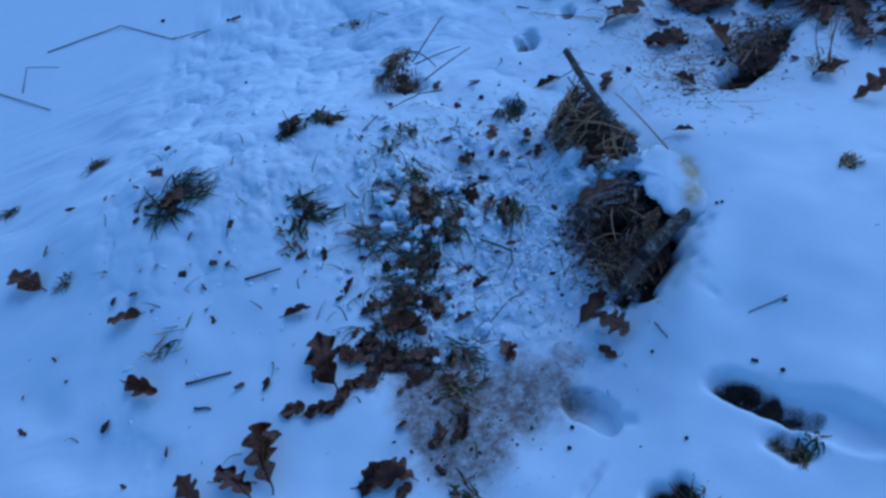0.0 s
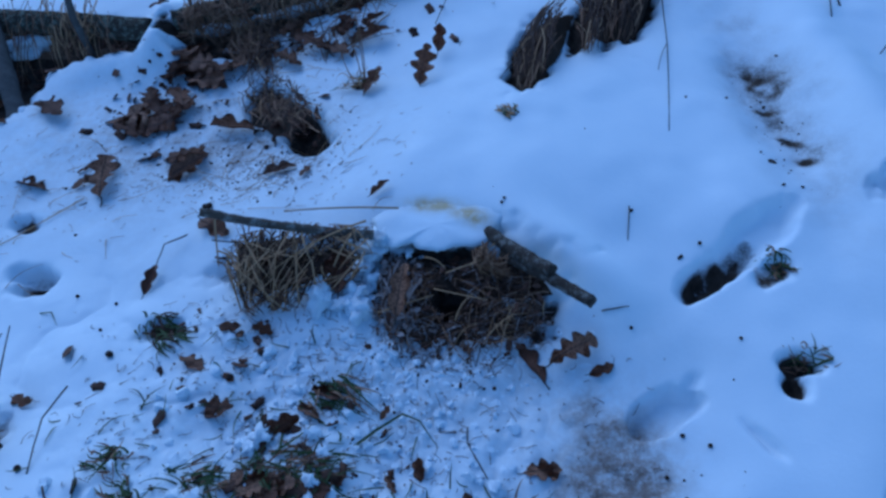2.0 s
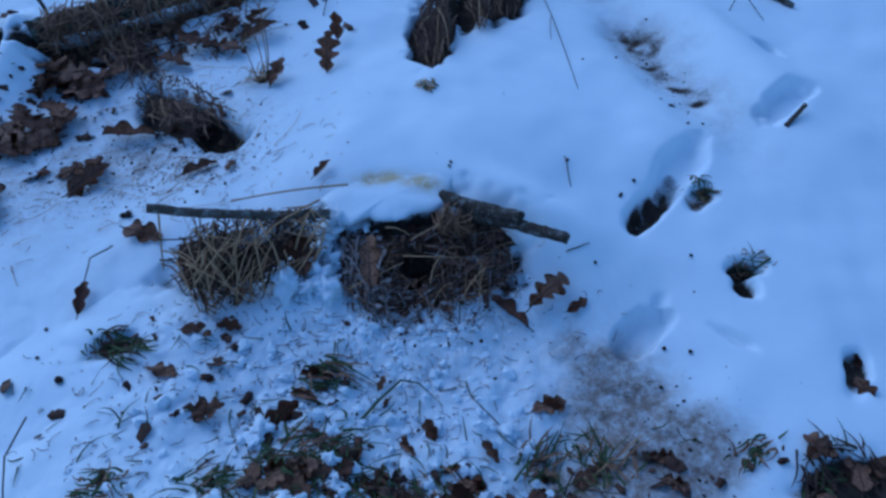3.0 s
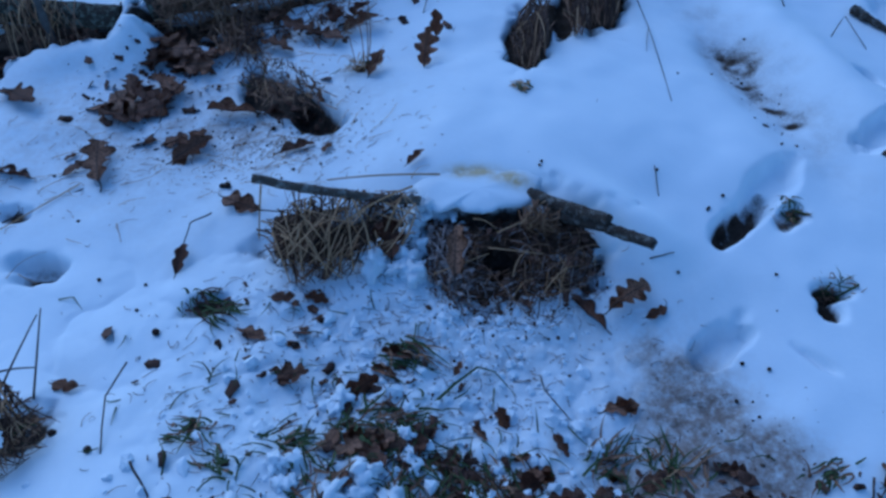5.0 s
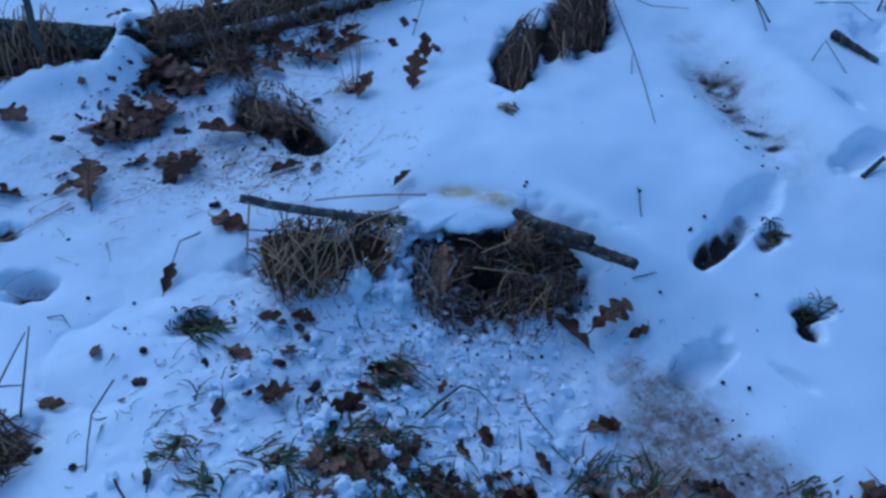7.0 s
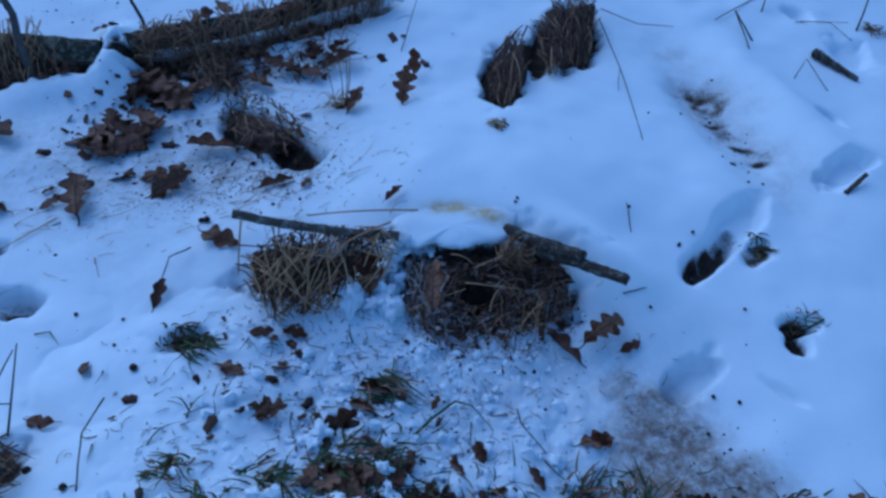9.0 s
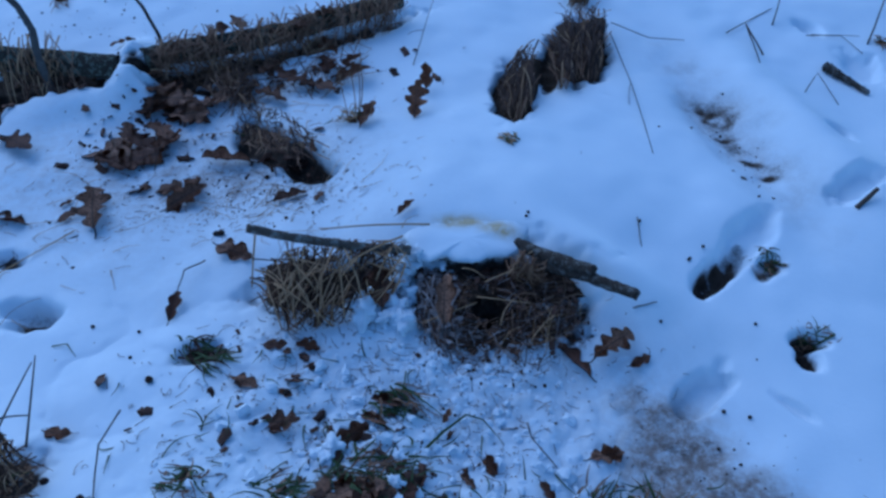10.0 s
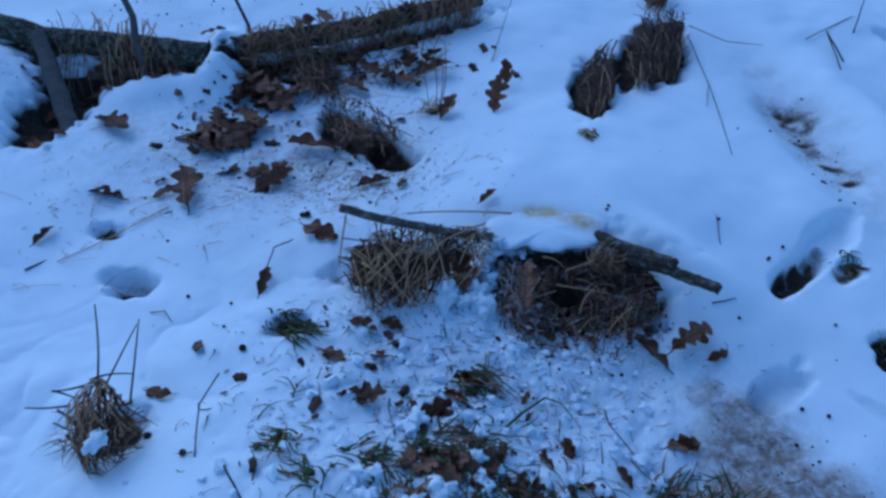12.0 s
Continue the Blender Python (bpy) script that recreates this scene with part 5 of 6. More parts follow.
oak_leaf(0.194, -0.155, 0.104, 35, 0, LEAF, 0.006, 10, 0, "deep-lobed red-brown oak leaf at the den's edge")
oak_leaf(0.184, -0.185, 0.099, 130, 3, LEAF, 0.004, 5, 20, "curled brown oak leaf at the den's edge")
oak_leaf(0.264, -0.170, 0.052, 17, 5, RUST, 0.003, 0, 0, BIT)
oak_leaf(-0.453, -0.100, 0.051, -9, 5, LEAF, 0.003, 0, 10, BIT)
oak_leaf(-0.392, -0.084, 0.056, -28, 4, RUST, 0.003, 0, 10, BIT)
oak_leaf(-0.508, -0.174, 0.068, -31, 4, LEAF, 0.003, 0, -20, BIT)
oak_leaf(-0.371, -0.145, 0.036, -4, 5, LEAF, 0.002, 0, 0, BIT)
oak_leaf(-0.415, -0.202, 0.033, -42, 5, RUST, 0.002, 0, 0, BIT)
oak_leaf(-0.580, 0.188, 0.101, -32, 4, LEAF, 0.004, 0, 25, "crumpled dark oak leaf beside the den")
oak_leaf(-0.655, -0.012, 0.076, 86, 3, LEAF, 0.004, 10, 20, BIT)
oak_leaf(-0.180, 0.198, 0.054, 42, 3, LEAF, 0.003, 14, 0, BIT)
oak_leaf(-0.545, 0.510, 0.136, 175, 3, RUST, 0.010, 3, 10, "long rust-coloured oak leaf among grass")
oak_leaf(-0.472, 0.328, 0.089, 17, 3, LEAF, 0.002, 3, 0, BIT)
oak_leaf(-0.727, 0.340, 0.138, 52, 1, RUST, 0.003, 3, 0)
oak_leaf(-0.767, 0.855, 0.106, -117, 6, LEAF, 0.012, 4, 0, OLD)
oak_leaf(-1.315, 0.807, 0.068, 36, 6, LEAF, 0.012, 4, 0, OLD)
oak_leaf(-1.187, 0.895, 0.060, -123, 7, RUST, 0.012, 4, 0, OLD)
oak_leaf(-0.673, 0.869, 0.153, -41, 6, LEAF, 0.008, 4, 0, OLD)
oak_leaf(-0.503, 0.939, 0.087, -122, 7, LEAF, 0.010, 4, 0, OLD)
oak_leaf(-0.413, 0.813, 0.103, -37, 4, LEAF, 0.006, 4, 0, OLD)
oak_leaf(-0.561, 0.808, 0.121, -32, 7, LEAF, 0.008, 4, 0, OLD)
oak_leaf(-0.644, 0.974, 0.083, -139, 6, LEAF, 0.012, 4, 0, OLD)
oak_leaf(-0.264, 0.937, 0.080, -129, 7, LEAF, 0.008, 4, 0, OLD)
oak_leaf(-0.349, 0.334, 0.043, -127, 5, LEAF, 0.003, 4, 0, BIT)
oak_leaf(-1.518, 0.411, 0.084, -127, 3, LEAF, 0.004, 8, 20, BIT)
oak_leaf(-1.373, 0.201, 0.058, 114, 5, LEAF, 0.004, 8, 0, BIT)
oak_leaf(-1.826, 0.132, 0.038, 84, 5, LEAF, 0.004, 8, 0, BIT)
oak_leaf(-1.966, 0.047, 0.116, 36, 3, LEAF, 0.003, 2, 0, BIT)
oak_leaf(-1.753, 0.514, 0.093, 38, 4, LEAF, 0.004, 4, 0, BIT)
oak_leaf(-1.272, 0.525, 0.161, 150, 4, RUST, 0.004, 4, 0, BIT)
oak_leaf(-1.202, 0.647, 0.136, -39, 4, LEAF, 0.003, 5, 0, BIT)
oak_leaf(-0.958, 0.400, 0.037, -147, 5, LEAF, 0.003, 0, 0, BIT)
oak_leaf(-0.341, 0.956, 0.111, 119, 2, RUST, 0.01, 8, 0)
oak_leaf(-0.395, 0.784, 0.133, 141, 1, LEAF, 0.01, 8, 0)
oak_leaf(-0.338, 0.803, 0.123, 30, 3, LEAF, 0.01, 6, 0)
oak_leaf(-0.358, 0.923, 0.117, -93, 4, LEAF, 0.01, 6, 0)
oak_leaf(-0.266, 0.592, 0.088, 55, 4, RUST, 0.004, 20, 0, BIT)
oak_leaf(-1.393, 0.696, 0.06, 70, 4, RUST, 0.01, 4, 10, "rust-brown leaf caught in the hollow under the log")
oak_leaf(-1.263, 0.557, 0.05, 160, 5, RUST, 0.004, 6, 0, BIT)
oak_leaf(-1.234, 0.852, 0.088, -126, 4, RUST, 0.02, 10, 0, BIT)
oak_leaf(-0.961, 1.068, 0.058, -148, 5, RUST, 0.01, 0, 0, BIT)
oak_leaf(-0.314, -0.320, 0.078, 27, 4, LEAF, 0.004, 3, 20, "curled dark oak leaf on crumbled snow")
oak_leaf(-0.266, -0.255, 0.056, -22, 3, LEAF, 0.006, 3, 0)
oak_leaf(-0.188, -0.239, 0.065, 166, 3, LEAF, 0.008, 3, 0)
oak_leaf(-0.115, -0.265, 0.032, 51, 5, RUST, 0.003, 10, 0, BIT)
oak_leaf(-0.039, -0.330, 0.048, -69, 3, RUST, 0.004, 5, 0, BIT)
oak_leaf(-0.091, -0.369, 0.042, -49, 3, LEAF, 0.004, 5, 0, BIT)
oak_leaf(-0.262, -0.424, 0.052, 160, 10, RUST, 0.012, 5, 0, OLD)
oak_leaf(-0.225, -0.434, 0.065, 19, 10, LEAF, 0.010, 5, 0, OLD)
oak_leaf(-0.332, -0.484, 0.047, -13, 9, LEAF, 0.008, 5, 0, OLD)
oak_leaf(-0.027, -0.435, 0.033, 0, 5, LEAF, 0.006, 5, 0, BIT)
oak_leaf(0.050, -0.390, 0.054, -65, 3, LEAF, 0.006, 5, 0, BIT)
oak_leaf(-0.010, -0.458, 0.055, -18, 9, RUST, 0.008, 5, 0, OLD)
oak_leaf(0.013, -0.526, 0.076, 14, 8, LEAF, 0.008, 5, 0, OLD)
oak_leaf(0.119, -0.461, 0.051, -12, 10, LEAF, 0.008, 5, 0, OLD)
oak_leaf(0.315, -0.474, 0.052, -15, 10, LEAF, 0.006, 5, 0, OLD)
oak_leaf(0.321, -0.516, 0.052, -33, 8, LEAF, 0.006, 5, 0, OLD)
oak_leaf(-0.153, -0.512, 0.044, -10, 10, LEAF, 0.010, 5, 0, OLD)
oak_leaf(0.330, -0.873, 0.168, -169, 0, LEAF, 0.006, 8, 0, BIG)
oak_leaf(0.338, -0.921, 0.106, -148, 1, LEAF, 0.006, 8, 0, BIG)
oak_leaf(0.316, -1.024, 0.093, -141, 2, LEAF, 0.006, 8, 0, BIG)
for x, y, length, turn, kind in ((-0.017, -0.636, 0.076, 109, 6), (-0.066, -0.550, 0.085, 41, 7), (0.053, -0.530, 0.068, -118, 4), (0.103, -0.656, 0.084, 49, 2), (0.130, -0.517, 0.073, -118, 1), (0.195, -0.576, 0.072, 117, 6), (0.083, -0.716, 0.082, -51, 0), (0.085, -0.755, 0.076, 130, 1), (0.175, -0.842, 0.076, 85, 3), (0.207, -0.752, 0.071, 112, 7), (-0.260, -0.436, 0.078, 12, 4), (-0.315, -0.397, 0.062, -114, 7)):
    oak_leaf(x, y, length * 0.8, turn, 8 + kind % 4, LEAF, 0.009, 7, 12, OLD)
oak_leaf(0.414, -0.700, 0.083, 140, 10, LEAF, 0.008, 8, 15, OLD)
oak_leaf(0.415, -0.594, 0.081, -131, 10, LEAF, 0.012, 8, 15, OLD)
oak_leaf(0.439, -0.636, 0.042, 115, 11, LEAF, 0.008, 8, 15, OLD)
oak_leaf(0.142, -0.681, 0.068, 57, 11, LEAF, 0.008, 6, 0, OLD)
oak_leaf(-0.003, -0.592, 0.058, 38, 10, LEAF, 0.008, 6, 0, OLD)
oak_leaf(0.391, -0.703, 0.112, 83, 4, LEAF, 0.004, 8, 20, "dark crumpled oak leaf in churned snow")
oak_leaf(0.158, -0.714, 0.156, -167, 2, LEAF, 0.006, 8, 0, BIG)
oak_leaf(0.067, -0.695, 0.070, 49, 9, LEAF, 0.006, 5, 0, OLD)
oak_leaf(-0.064, -1.220, 0.129, 55, 3, RUST, 0.004, 5, 20, "curled rust-brown leaf on trodden snow")
oak_leaf(-0.226, -1.169, 0.090, -90, 4, LEAF, 0.004, 5, 0, "dark crumpled leaf on trodden snow")
oak_leaf(-0.477, -1.489, 0.228, -133, 4, LEAF, 0.004, 5, 0, "dark crumpled leaf on trodden snow")
oak_leaf(-0.076, -0.658, 0.051, 148, 3, LEAF, 0.004, 10, 0, BIT)
oak_leaf(-0.074, -0.812, 0.073, 87, 3, LEAF, 0.004, 5, 0, BIT)
oak_leaf(-0.030, -0.374, 0.042, 108, 5, RUST, 0.003, 0, 0, BIT)
oak_leaf(0.066, -0.573, 0.082, 176, 10, LEAF, 0.01, 5, 0, OLD)
oak_leaf(0.143, -0.603, 0.055, 126, 8, LEAF, 0.01, 5, 0, OLD)
oak_leaf(0.199, -0.794, 0.061, 96, 11, LEAF, 0.01, 5, 0, OLD)
oak_leaf(0.191, -0.719, 0.062, 133, 11, LEAF, 0.01, 5, 0, OLD)
oak_leaf(-0.087, 0.720, 0.081, 81, 5, LEAF, 0.02, 25, 0, BIT)
oak_leaf(-0.099, -0.079, 0.115, 87, 3, LEAF, 0.045, 20, 0, "frosted brown leaf standing in the nest")
def tucked_leaf(x, y, z, length, turn, kind, tip, label):
    ob = oak_leaf(x, y, length, turn, kind, LEAF, 0.0, tip, 15, label)
    ob.location.z = z


tucked_leaf(-0.222, -0.027, 0.035, 0.10, 95, 2, 25, "red-brown leaf tucked into the straw")
tucked_leaf(-0.263, 0.015, 0.030, 0.06, 70, 7, 15, "dark leaf tucked into the straw")
tucked_leaf(-0.012, 0.077, 0.000, 0.07, -20, 7, 10, "red-brown leaf under the den's roof")
tucked_leaf(0.116, 0.058, 0.000, 0.07, 150, 6, 10, "dark leaf under the den's roof")
tucked_leaf(-0.112, 0.074, 0.000, 0.06, -60, 7, 20, "frosted leaf under the den's roof")
for x, y, z, length, turn, kind in ((-0.70, 0.970, 0.066, 0.075, 30, 9), (-0.60, 0.992, 0.068, 0.080, 120, 11), (-0.47, 1.030, 0.070, 0.075, -40, 8), (-0.66, 0.93, 0.020, 0.080, 75, 10), (-0.40, 1.063, 0.070, 0.07, 10, 10)):
    tucked_leaf(x, y, z, length, turn, kind, 20, "brown leaf caught in the grass on the log")
oak_leaf(-2.465, -0.799, 0.062, 80, 5, LEAF, 0.003, 4, 0, BIT)
oak_leaf(-2.199, -0.881, 0.135, 28, 3, LEAF, 0.003, 4, 0, BIT)
oak_leaf(-1.943, -0.976, 0.064, 51, 5, LEAF, 0.003, 4, 0, BIT)
oak_leaf(-1.525, 0.067, 0.109, 11, 4, LEAF, 0.003, 4, 0, BIT)
oak_leaf(-1.206, 0.161, 0.067, 64, 3, LEAF, 0.003, 4, 0, BIT)
oak_leaf(-2.259, -0.427, 0.101, 5, 5, LEAF, 0.003, 4, 0, BIT)
oak_leaf(-0.319, -0.442, 0.057, 27, 10, LEAF, 0.012, 4, 0, OLD)
oak_leaf(-0.269, -0.444, 0.062, 37, 8, LEAF, 0.016, 4, 0, OLD)
oak_leaf(0.009, -0.555, 0.063, 136, 10, LEAF, 0.012, 4, 0, OLD)
oak_leaf(-0.077, -0.793, 0.058, 80, 7, LEAF, 0.006, 4, 0, BIT)
oak_leaf(0.057, -0.731, 0.049, 169, 10, LEAF, 0.008, 4, 0, OLD)
oak_leaf(0.106, -0.680, 0.059, -173, 11, RUST, 0.008, 4, 0, OLD)
for x, y, length, turn, kind in ((-0.640, -0.590, 0.045, 60, 8), (-0.655, -0.715, 0.050, 110, 10), (-0.530, -1.030, 0.070, 20, 9), (-0.470, -1.070, 0.065, 140, 11), (-0.345, -0.700, 0.055, -30, 8)):
    oak_leaf(x, y, length, turn, kind, LEAF, 0.014, 8, 15, "crumpled brown leaf caught in a grass clump")
oak_leaf(-0.636, -1.105, 0.081, 32, 4, RUST, 0.02, 4, 0, BIT)
oak_leaf(-0.492, -0.975, 0.045, 63, 7, LEAF, 0.02, 4, 0, BIT)
oak_leaf(0.722, -0.412, 0.050, -87, 9, LEAF, 0.002, 10, 30, "dark curled leaf in a melted hollow")
oak_leaf(0.734, -0.385, 0.042, 40, 11, LEAF, 0.004, 10, 30, "dark curled leaf in a melted hollow")
for x, y, length, turn, kind in ((0.560, -0.535, 0.060, 20, 8), (0.610, -0.545, 0.065, 130, 10), (0.665, -0.555, 0.070, -40, 11), (0.630, -0.600, 0.070, 75, 9), (0.580, -0.600, 0.060, 210, 11)):
    oak_leaf(x, y, length, turn, kind, LEAF, 0.008, 6, 12, "crumpled wet brown leaf on bared earth")

for x, y, length, turn, kind in ((-0.30, -0.44, 0.062, 40, 8), (-0.24, -0.47, 0.058, 130, 9), (-0.19, -0.44, 0.066, -20, 10), (-0.14, -0.47, 0.055, 75, 11), (-0.10, -0.50, 0.064, 200, 8), (-0.05, -0.50, 0.070, 15, 9), (0.00, -0.53, 0.060, -70, 10), (0.03, -0.58, 0.072, 100, 11), (0.07, -0.61, 0.066, 30, 8), (0.10, -0.56, 0.060, -35, 9), (0.15, -0.52, 0.062, 160, 10), (0.05, -0.66, 0.070, 60, 11), (0.11, -0.63, 0.058, -110, 8), (-0.03, -0.56, 0.056, 140, 10), (0.18, -0.49, 0.055, 10, 11), (-0.21, -0.40, 0.052, -60, 8)):
    oak_leaf(x, y, length, turn, kind, LEAF, 0.006, 5, 10, "crumpled wet brown leaf in the churned snow")

# ---- twigs, stalks and loose straw ----
twig([(-0.666, -0.271, 0.05), (-0.688, -0.337, 0.03), (-0.675, -0.434, 0.0)], 0.0018, 0.0012, "thin bent stalk standing in the snow")
twig([(-0.615, -0.465, 0.02), (-0.579, -0.517, 0.005)], 0.0022, 0.0015)
twig([(-0.602, 0.147, 0.01), (-0.635, 0.104, 0.03), (-0.655, 0.036, 0.0)], 0.0018, 0.0012, "thin stalk bent over the snow")
twig([(0.491, 1.007, 0.01), (0.482, 0.721, 0.01), (0.454, 0.400, 0.0)], 0.0016, 0.0009, "long thin stalk lying down the snow slope", None, (0.5, -0.03, -0.1, 0.0))
twig([(0.358, 0.828, 0.01), (0.271, 0.392, 0.0)], 0.0014, 0.0008, "long thin stalk lying down the snow slope")
twig([(0.502, 1.045, 0.02), (0.596, 0.961, 0.02), (0.705, 0.950, 0.005)], 0.0015, 0.0009, "thin stalk arching from the tussock")
twig([(0.353, 0.173, 0.003), (0.347, 0.099, 0.0)], 0.0012, 0.0008)
twig([(0.289, -0.060, 0.003), (0.339, -0.055, 0.004)], 0.0014, 0.001)
twig([(0.900, 0.984, 0.03), (0.878, 0.797, 0.0)], 0.0025, 0.0015, "dark blade leaning out of the snow")
twig([(0.900, 0.972, 0.03), (0.914, 0.857, 0.0)], 0.0025, 0.0025, "dark blade leaning out of the snow")
twig([(0.841, 0.976, 0.003), (1.029, 1.098, 0.003)], 0.0018, 0.0012)
twig([(0.999, 1.009, 0.0), (1.043, 1.097, 0.06)], 0.0022, 0.0014, "thin dark stem standing in the snow")
twig([(1.245, 0.887, 0.0), (1.382, 1.094, 0.09)], 0.0028, 0.0016, "thin dark stem standing in the snow")
twig([(1.075, 0.939, 0.003), (1.174, 0.922, 0.01), (1.210, 0.842, 0.003)], 0.0012, 0.0008)
twig([(1.093, 0.941, 0.003), (1.242, 0.935, 0.003)], 0.0012, 0.0008)
twig([(0.956, 0.659, 0.0), (1.008, 0.718, 0.03), (1.030, 0.605, 0.0)], 0.0014, 0.001, "thin dead stalks tangled in the snow")
rough_stick("mossy_stick", [on(1.062, 0.777, 0.012), on(1.088, 0.731, 0.012), on(1.135, 0.650, 0.006)], 0.015, 0.007, BARK, 19, 0.4, "short mossy stick half buried in snow", "stick", 12, 24)
rough_stick("stub", [on(0.864, 0.176, 0.0), on(0.913, 0.202, 0.02)], 0.006, 0.005, TWIG, 20, 0.3, "broken dark twig stub in the snow", "stick", 10, 12)
twig([(-2.418, -1.930, 0.002), (-2.386, -1.545, 0.006), (-2.019, -1.257, 0.004), (-1.994, -1.114, 0.004)], 0.0028, 0.0015, "long crooked twig lying on the snow", None, (0.7, 0.05, 0.03, 0.02))
twig([(-2.139, -2.108, 0.004), (-1.772, -1.784, 0.004)], 0.0025, 0.0018)
twig([(-2.060, -1.978, 0.0), (-2.248, -1.980, 0.03), (-2.186, -1.826, 0.002)], 0.0022, 0.0014, "bent dark twig poking out of the snow")
twig([(-1.976, -1.171, 0.003), (-1.942, -1.075, 0.003)], 0.0022, 0.0014)
twig([(-2.470, -0.701, 0.003), (-2.504, -0.615, 0.003)], 0.0022, 0.0014)
twig([(-1.450, -0.343, 0.02), (-1.534, -0.399, 0.03), (-1.466, -0.438, 0.0)], 0.0014, 0.001, "thin stalk arching from the grass tuft")
twig([(-1.878, -0.014, 0.003), (-1.733, -0.004, 0.003)], 0.0022, 0.0015)
twig([(-0.648, 0.706, 0.01), (-0.564, 0.842, 0.03), (-0.398, 0.865, 0.01)], 0.002, 0.0013, "thin dead stalk among the leaves")
twig([(-0.517, 1.111, 0.06), (-0.395, 0.784, 0.01)], 0.002, 0.0013, "thin dead stalk among the leaves")
twig([(-0.324, 0.922, 0.0), (-0.272, 1.245, 0.12)], 0.0016, 0.001, "thin upright stalk by the log", None, (0.5, 0.04, 0.02, 0.03))
twig([(-0.114, 0.885, 0.002), (-0.034, 1.187, 0.05)], 0.0014, 0.0009, "thin pale stalk on the snow", None, (0.5, -0.05, -0.02, 0.0))
twig([(-0.926, 0.287, 0.003), (-1.052, 0.166, 0.004), (-1.136, 0.111, 0.002)], 0.0014, 0.001, "pale straw lying across the snow", STRAW)
twig([(-0.203, -0.888, 0.003), (-0.201, -0.797, 0.006)], 0.003, 0.002)
twig([(0.008, -1.062, 0.003), (0.022, -0.951, 0.003)], 0.003, 0.002)
twig([(0.077, -1.045, 0.003), (0.095, -1.006, 0.003)], 0.0035, 0.002)
twig([(-1.194, 0.081, 0.003), (-1.068, 0.226, 0.005), (-0.913, 0.272, 0.003)], 0.0022, 0.0014, "thin twig lying on the snow", None, (0.5, 0.03, 0.04, 0.01))
twig([(0.309, -0.908, 0.003), (0.268, -1.015, 0.003)], 0.0016, 0.001)
twig([(0.046, -0.271, 0.003), (0.047, -0.301, 0.005), (0.086, -0.362, 0.002)], 0.0014, 0.001, "thin bent stalk on crumbled snow")
twig([(0.222, -0.485, 0.01), (0.314, -0.442, 0.02)], 0.0016, 0.001, "pale straw in the muddy snow", STRAW)
arc = Shape().blade([on(-0.152, -0.323, 0.004), on(-0.116, -0.288, 0.012), on(-0.071, -0.260, 0.02), on(-0.040, -0.269, 0.018), on(-0.004, -0.312, 0.004)], 0.006)
tagged(part("grass_sprig", arc.mesh("grass_sprig"), GREEN), "single green blade of grass arched over the snow", "grass")
arc = Shape().blade([on(-0.871, -0.062, 0.003), on(-0.839, -0.063, 0.008), on(-0.816, -0.092, 0.003)], 0.004)
tagged(part("grass_sprig", arc.mesh("grass_sprig"), GREEN), "single short blade of grass on the snow", "grass")
arc = Shape().blade([on(-0.603, 0.652, 0.003), on(-0.558, 0.675, 0.01), on(-0.546, 0.730, 0.012)], 0.008)
tagged(part("grass_sprig", arc.mesh("grass_sprig"), GREEN), "bright green blade of grass beside the leaf pile", "grass")


def lay_straw(sh, x, y, rng):
    a, n = rng.gauss(0.35, 0.8), rng.uniform(0.02, 0.13)
    p, q = on(x, y, 0.003), on(x + n * math.cos(a), y + n * math.sin(a), 0.003)
    sh.tube(curve_points(p, q, 0.004, 6, 0.012, rng), 0.0009, 0.0005, 4)


def lay_bit(sh, x, y, rng):
    a, n = rng.gauss(0.3, 1.3), 0.003 + 0.032 * rng.random() ** 2.6
    sh.tube(curve_points(on(x, y, 0.002), on(x + n * math.cos(a), y + n * math.sin(a), 0.002), 0.001, 4, 0.006, rng), 0.0007, 0.0004, 3)


def lay_crumb(sh, x, y, rng):
    r = 0.0015 + 0.011 * rng.random() ** 3.5
    if x > 0.14 and y < -0.18:
        return
    sh.lump(on(x, y, -r * 0.25), r * rng.uniform(0.7, 1.3), rng, 0.5)


def lay_clod(sh, x, y, rng):
    r = 0.006 + 0.011 * rng.random() ** 2
    if x > 0.14 and y < -0.18:
        return
    sh.lump(on(x, y, r * 0.25), r, rng, 0.75)


def lay_grit(sh, x, y, rng):
    r = 0.001 + 0.004 * rng.random() ** 3
    sh.lump(on(x, y, r * 0.2), r, rng)


def lay_flake(sh, x, y, rng):
    """A scrap of leaf or bark: a small bent, ragged plate."""
    first, r, a0 = len(sh.v), 0.003 + 0.020 * rng.random() ** 2.6, rng.uniform(0, 6.283)
    c, tilt = on(x, y, 0.004), Euler((rng.gauss(0, 0.5), rng.gauss(0, 0.5), 0)).to_matrix()
    n = 7
    for lift in (0.0, 0.0007):
        for k in range(n):
            a = a0 + 6.283 * k / n
            q = r * (0.3 + 0.7 * abs(math.cos(a - a0))) * rng.uniform(0.6, 1.15)
            sh.v.append(c + tilt @ Vector((q * math.cos(a), q * math.sin(a), 0.15 * r * rng.random() + lift)))
    sh.f += [tuple(first + k for k in range(n))[::-1], tuple(first + n + k for k in range(n))]
    sh.f += [(first + k, first + (k + 1) % n, first + n + (k + 1) % n, first + n + k) for k in range(n)]


def lay_blade(sh, x, y, rng):
    a, n = rng.uniform(0, 6.28), rng.uniform(0.02, 0.07)
    sh.blade(curve_points(on(x, y), on(x + n * math.cos(a), y + n * math.sin(a), rng.uniform(0, 0.02)), 0.006, 4, 0.01, rng), 0.003)


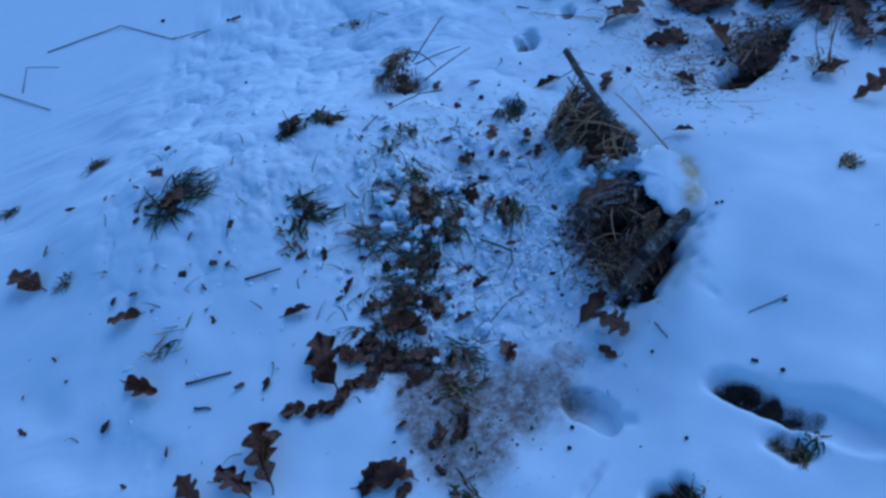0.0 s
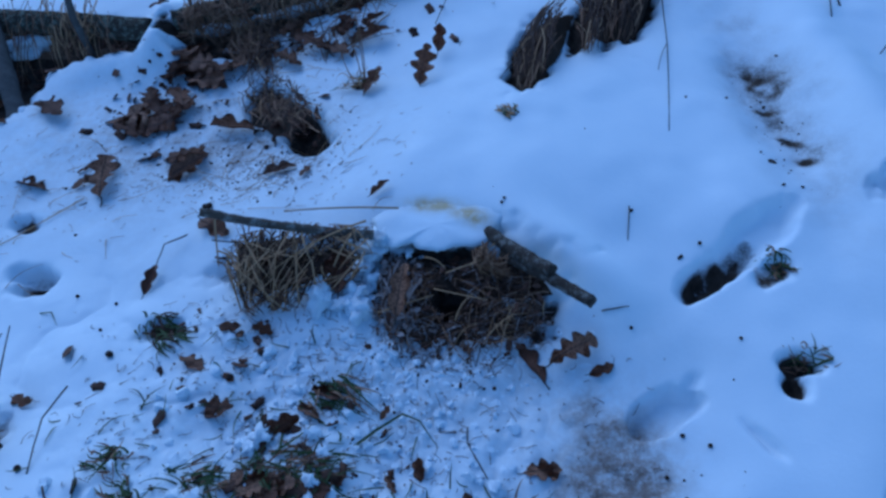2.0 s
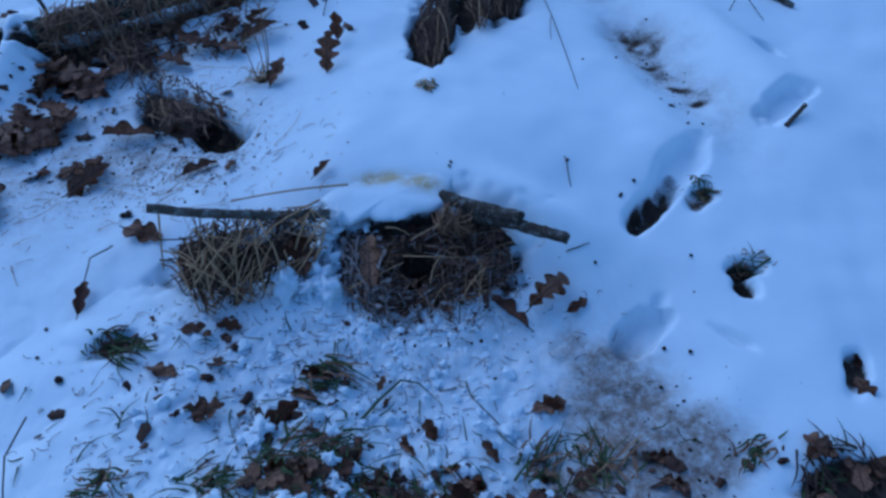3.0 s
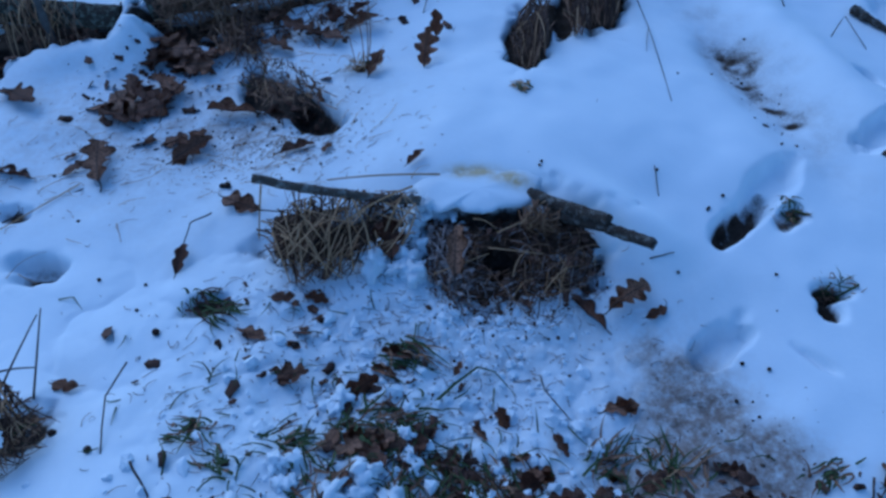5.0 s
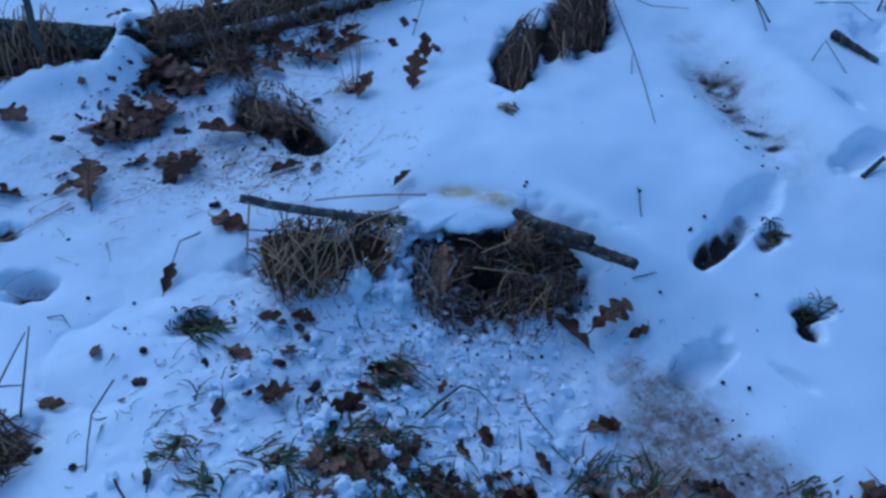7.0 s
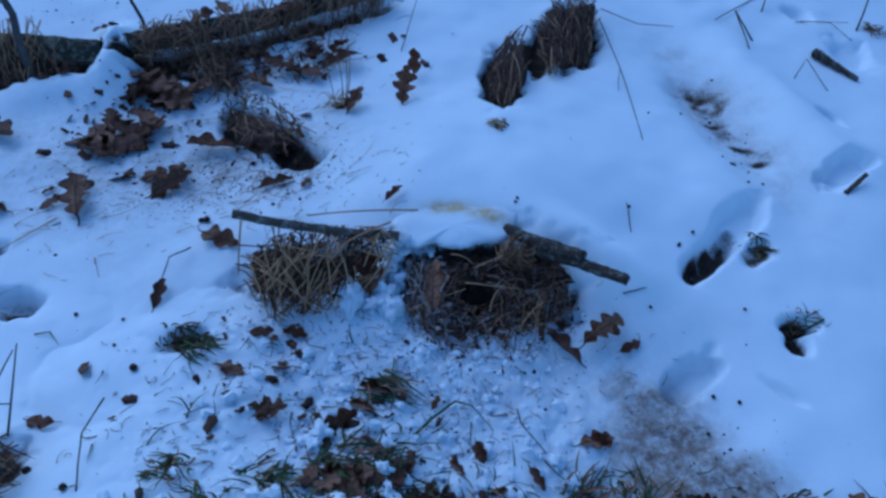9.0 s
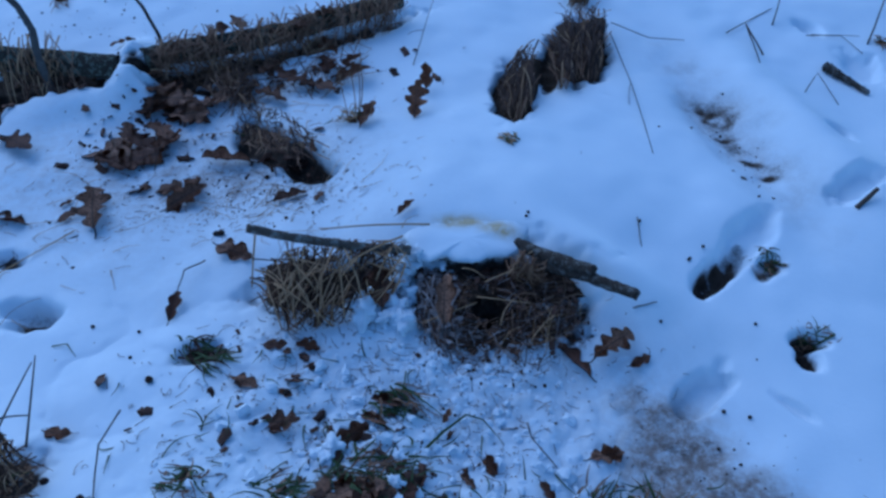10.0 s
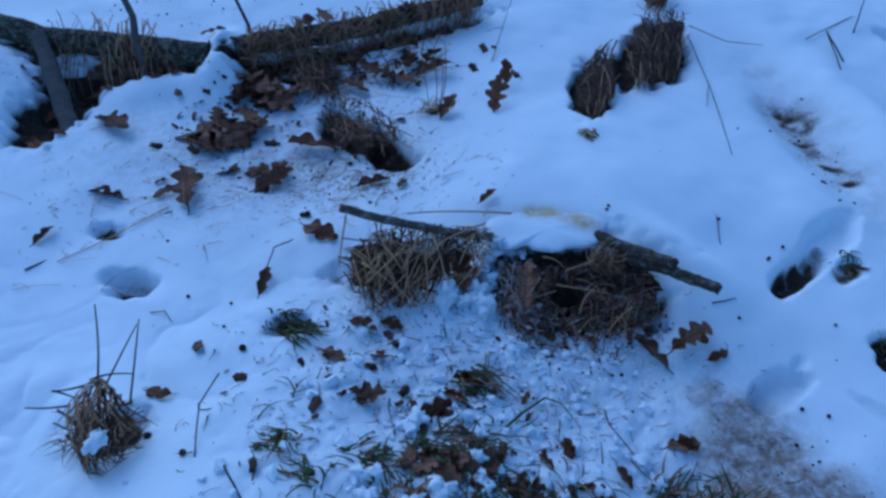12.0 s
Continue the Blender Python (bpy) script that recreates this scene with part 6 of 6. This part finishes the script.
def scatter_all(name, mat, label, category, seed, build, *patches, smooth=True):
    rng, sh = random.Random(seed), Shape()
    for count, x, y, sx, sy in patches:
        for _ in range(count):
            build(sh, x + rng.gauss(0, sx), y + rng.gauss(0, sy), rng)
    return tagged(part(name, sh.mesh(name, smooth), mat), label, category, kind="stuff")


scatter_all("loose_straw", STRAW, "loose straws strewn over the snow by the leaf pile", "straw", 71, lay_straw, (34, -0.797, 0.327, 0.22, 0.1), (10, -1.026, 0.169, 0.15, 0.08), (26, -0.46, 0.35, 0.09, 0.07), (30, -0.559, 0.781, 0.15, 0.1))
scatter_all("straw_bits", DEAD, "fine bits of straw strewn over the snow", "straw", 76, lay_bit, (380, -0.70, 0.42, 0.24, 0.10), (220, -0.47, 0.36, 0.09, 0.08), (70, -0.349, 0.334, 0.12, 0.06), (80, -0.530, 0.835, 0.18, 0.08), (70, -1.081, 0.263, 0.2, 0.1), (90, -0.101, -0.296, 0.2, 0.12), (60, -0.327, -0.776, 0.3, 0.25))
scatter_all("litter_bits", SCRAP, "fine dark bits of litter in the churned snow", "litter", 78, lay_bit, (260, -0.20, -0.26, 0.17, 0.12), (120, 0.02, -0.20, 0.14, 0.06), (140, -0.30, -0.10, 0.14, 0.06), (200, -0.45, -0.22, 0.14, 0.12), (120, -0.40, -0.50, 0.15, 0.12), (120, -0.05, -0.42, 0.2, 0.07))
scatter_all("snow_crumbs", LUMP, "crumbled icy snow thrown out before the den", "snow", 72, lay_crumb, (560, -0.037, -0.227, 0.13, 0.07), (500, -0.303, -0.212, 0.18, 0.12), (400, -0.060, -0.414, 0.16, 0.07), (400, -0.296, -0.457, 0.16, 0.1), (260, -0.177, 0.019, 0.03, 0.05), (130, -0.060, -0.125, 0.06, 0.012), (130, 0.080, -0.130, 0.07, 0.012), (60, -0.140, -0.080, 0.015, 0.03), (350, -0.090, -0.152, 0.12, 0.04), (150, -0.220, -0.940, 0.3, 0.3), smooth=False)
scatter_all("snow_clods", LUMP, "broken lumps of icy snow before the den", "snow", 77, lay_clod, (70, -0.26, -0.30, 0.16, 0.12), (60, -0.02, -0.33, 0.16, 0.10), (40, -0.30, -0.48, 0.16, 0.08), (30, -0.18, 0.0, 0.03, 0.06), (40, -0.35, -0.75, 0.25, 0.2), (30, 0.02, -0.48, 0.12, 0.06), smooth=False)
scatter_all("earth_crumbs", EARTH, "dark crumbs of earth scattered on the snow", "earth", 73, lay_grit, (60, 0.350, -0.440, 0.10, 0.08), (40, 0.045, -0.191, 0.12, 0.04), (60, -0.156, -0.349, 0.18, 0.12), (70, 0.690, 0.450, 0.03, 0.11), (200, -0.70, 0.50, 0.2, 0.12), (140, -0.48, 0.37, 0.09, 0.07), (120, -1.088, 1.195, 0.2, 0.07), (40, -0.203, -0.655, 0.25, 0.25), (10, 0.273, -0.122, 0.3, 0.25))
scatter_all("stray_blades", GREEN, "stray green blades in the churned snow", "grass", 74, lay_blade, (40, -0.263, -0.371, 0.12, 0.1), (26, -0.48, -0.30, 0.12, 0.10), (40, -0.067, -0.482, 0.2, 0.05), (40, -0.200, -0.517, 0.16, 0.14), (25, -0.326, -0.923, 0.3, 0.25))
scatter_all("leaf_scraps", SCRAP, "small brown scraps of leaf and bark in the snow", "leaf", 75, lay_flake, (60, -0.234, -0.416, 0.08, 0.1), (40, -0.021, -0.496, 0.2, 0.05), (60, -0.135, -0.486, 0.08, 0.10), (50, -0.286, -0.407, 0.14, 0.12), (120, -0.804, 0.686, 0.12, 0.08), (150, -0.534, 0.887, 0.16, 0.06), (60, -0.421, -0.205, 0.16, 0.1), (30, -0.50, 1.10, 0.12, 0.02), (60, -0.214, -1.166, 0.25, 0.25), (26, 0.350, -0.487, 0.12, 0.05), (90, -1.318, 0.825, 0.1, 0.04), (70, -0.45, 0.54, 0.05, 0.05), (60, -1.112, 0.956, 0.08, 0.02))


scatter_all("matted_leaves", SCRAP, "dark wet leaf scraps matted on the earth", "leaf", 81, lay_flake, *[(22, x, y, 0.028, 0.028) for x, y in MAT])
scatter_all("matted_grass", GREEN, "dull green grass matted among wet leaves", "grass", 82, lay_blade, *[(12, x, y, 0.03, 0.03) for x, y in MAT])
scatter_all("matted_straw", DARKSTRAW, "rotten brown grass matted among wet leaves", "grass", 83, lay_blade, *[(12, x, y, 0.03, 0.03) for x, y in MAT])


def seed_pod(x, y, r):
    ob = tagged(part("seed_pod", POD, SEED), "small dark round seed on the snow", "seed", "dark seeds on the snow")
    ob.matrix_world = pose(x, y, ground_at(x, y) + r * 0.5, 20 * r, 0, x * 900) @ Matrix.Diagonal((r * 0.75, r * 0.75, r * 0.6, 1))


POD = cloud_mesh("seed_pod", 1, (1, 0.85, 0.8), 0.25, 3)
seed_pod(-0.582, 0.239, 0.012)
seed_pod(-0.499, 0.445, 0.009)
seed_pod(0.099, 0.163, 0.005)
seed_pod(-0.803, -0.017, 0.006)
seed_pod(-0.710, -0.033, 0.005)
seed_pod(-0.706, -0.109, 0.005)
seed_pod(-0.654, -0.173, 0.011)
seed_pod(-0.777, -0.376, 0.010)
seed_pod(-0.697, -0.425, 0.009)
seed_pod(0.441, 0.059, 0.005)
seed_pod(0.532, -0.109, 0.005)
seed_pod(0.459, -0.301, 0.006)
seed_pod(0.417, -0.282, 0.006)
seed_pod(0.385, -0.354, 0.005)
seed_pod(0.445, 0.063, 0.005)
seed_pod(0.091, -0.194, 0.006)
seed_pod(0.133, -0.259, 0.005)
seed_pod(-2.248, -1.319, 0.013)
seed_pod(-1.952, -0.989, 0.011)
seed_pod(-1.320, -0.906, 0.007)
seed_pod(-0.400, -0.212, 0.011)
seed_pod(-0.355, -0.152, 0.010)
seed_pod(-0.594, 0.241, 0.010)
seed_pod(-0.304, -0.942, 0.006)
seed_pod(0.104, 0.172, 0.005)
seed_pod(0.482, 0.091, 0.006)
seed_pod(0.342, -0.089, 0.005)
seed_pod(-0.130, -1.381, 0.006)
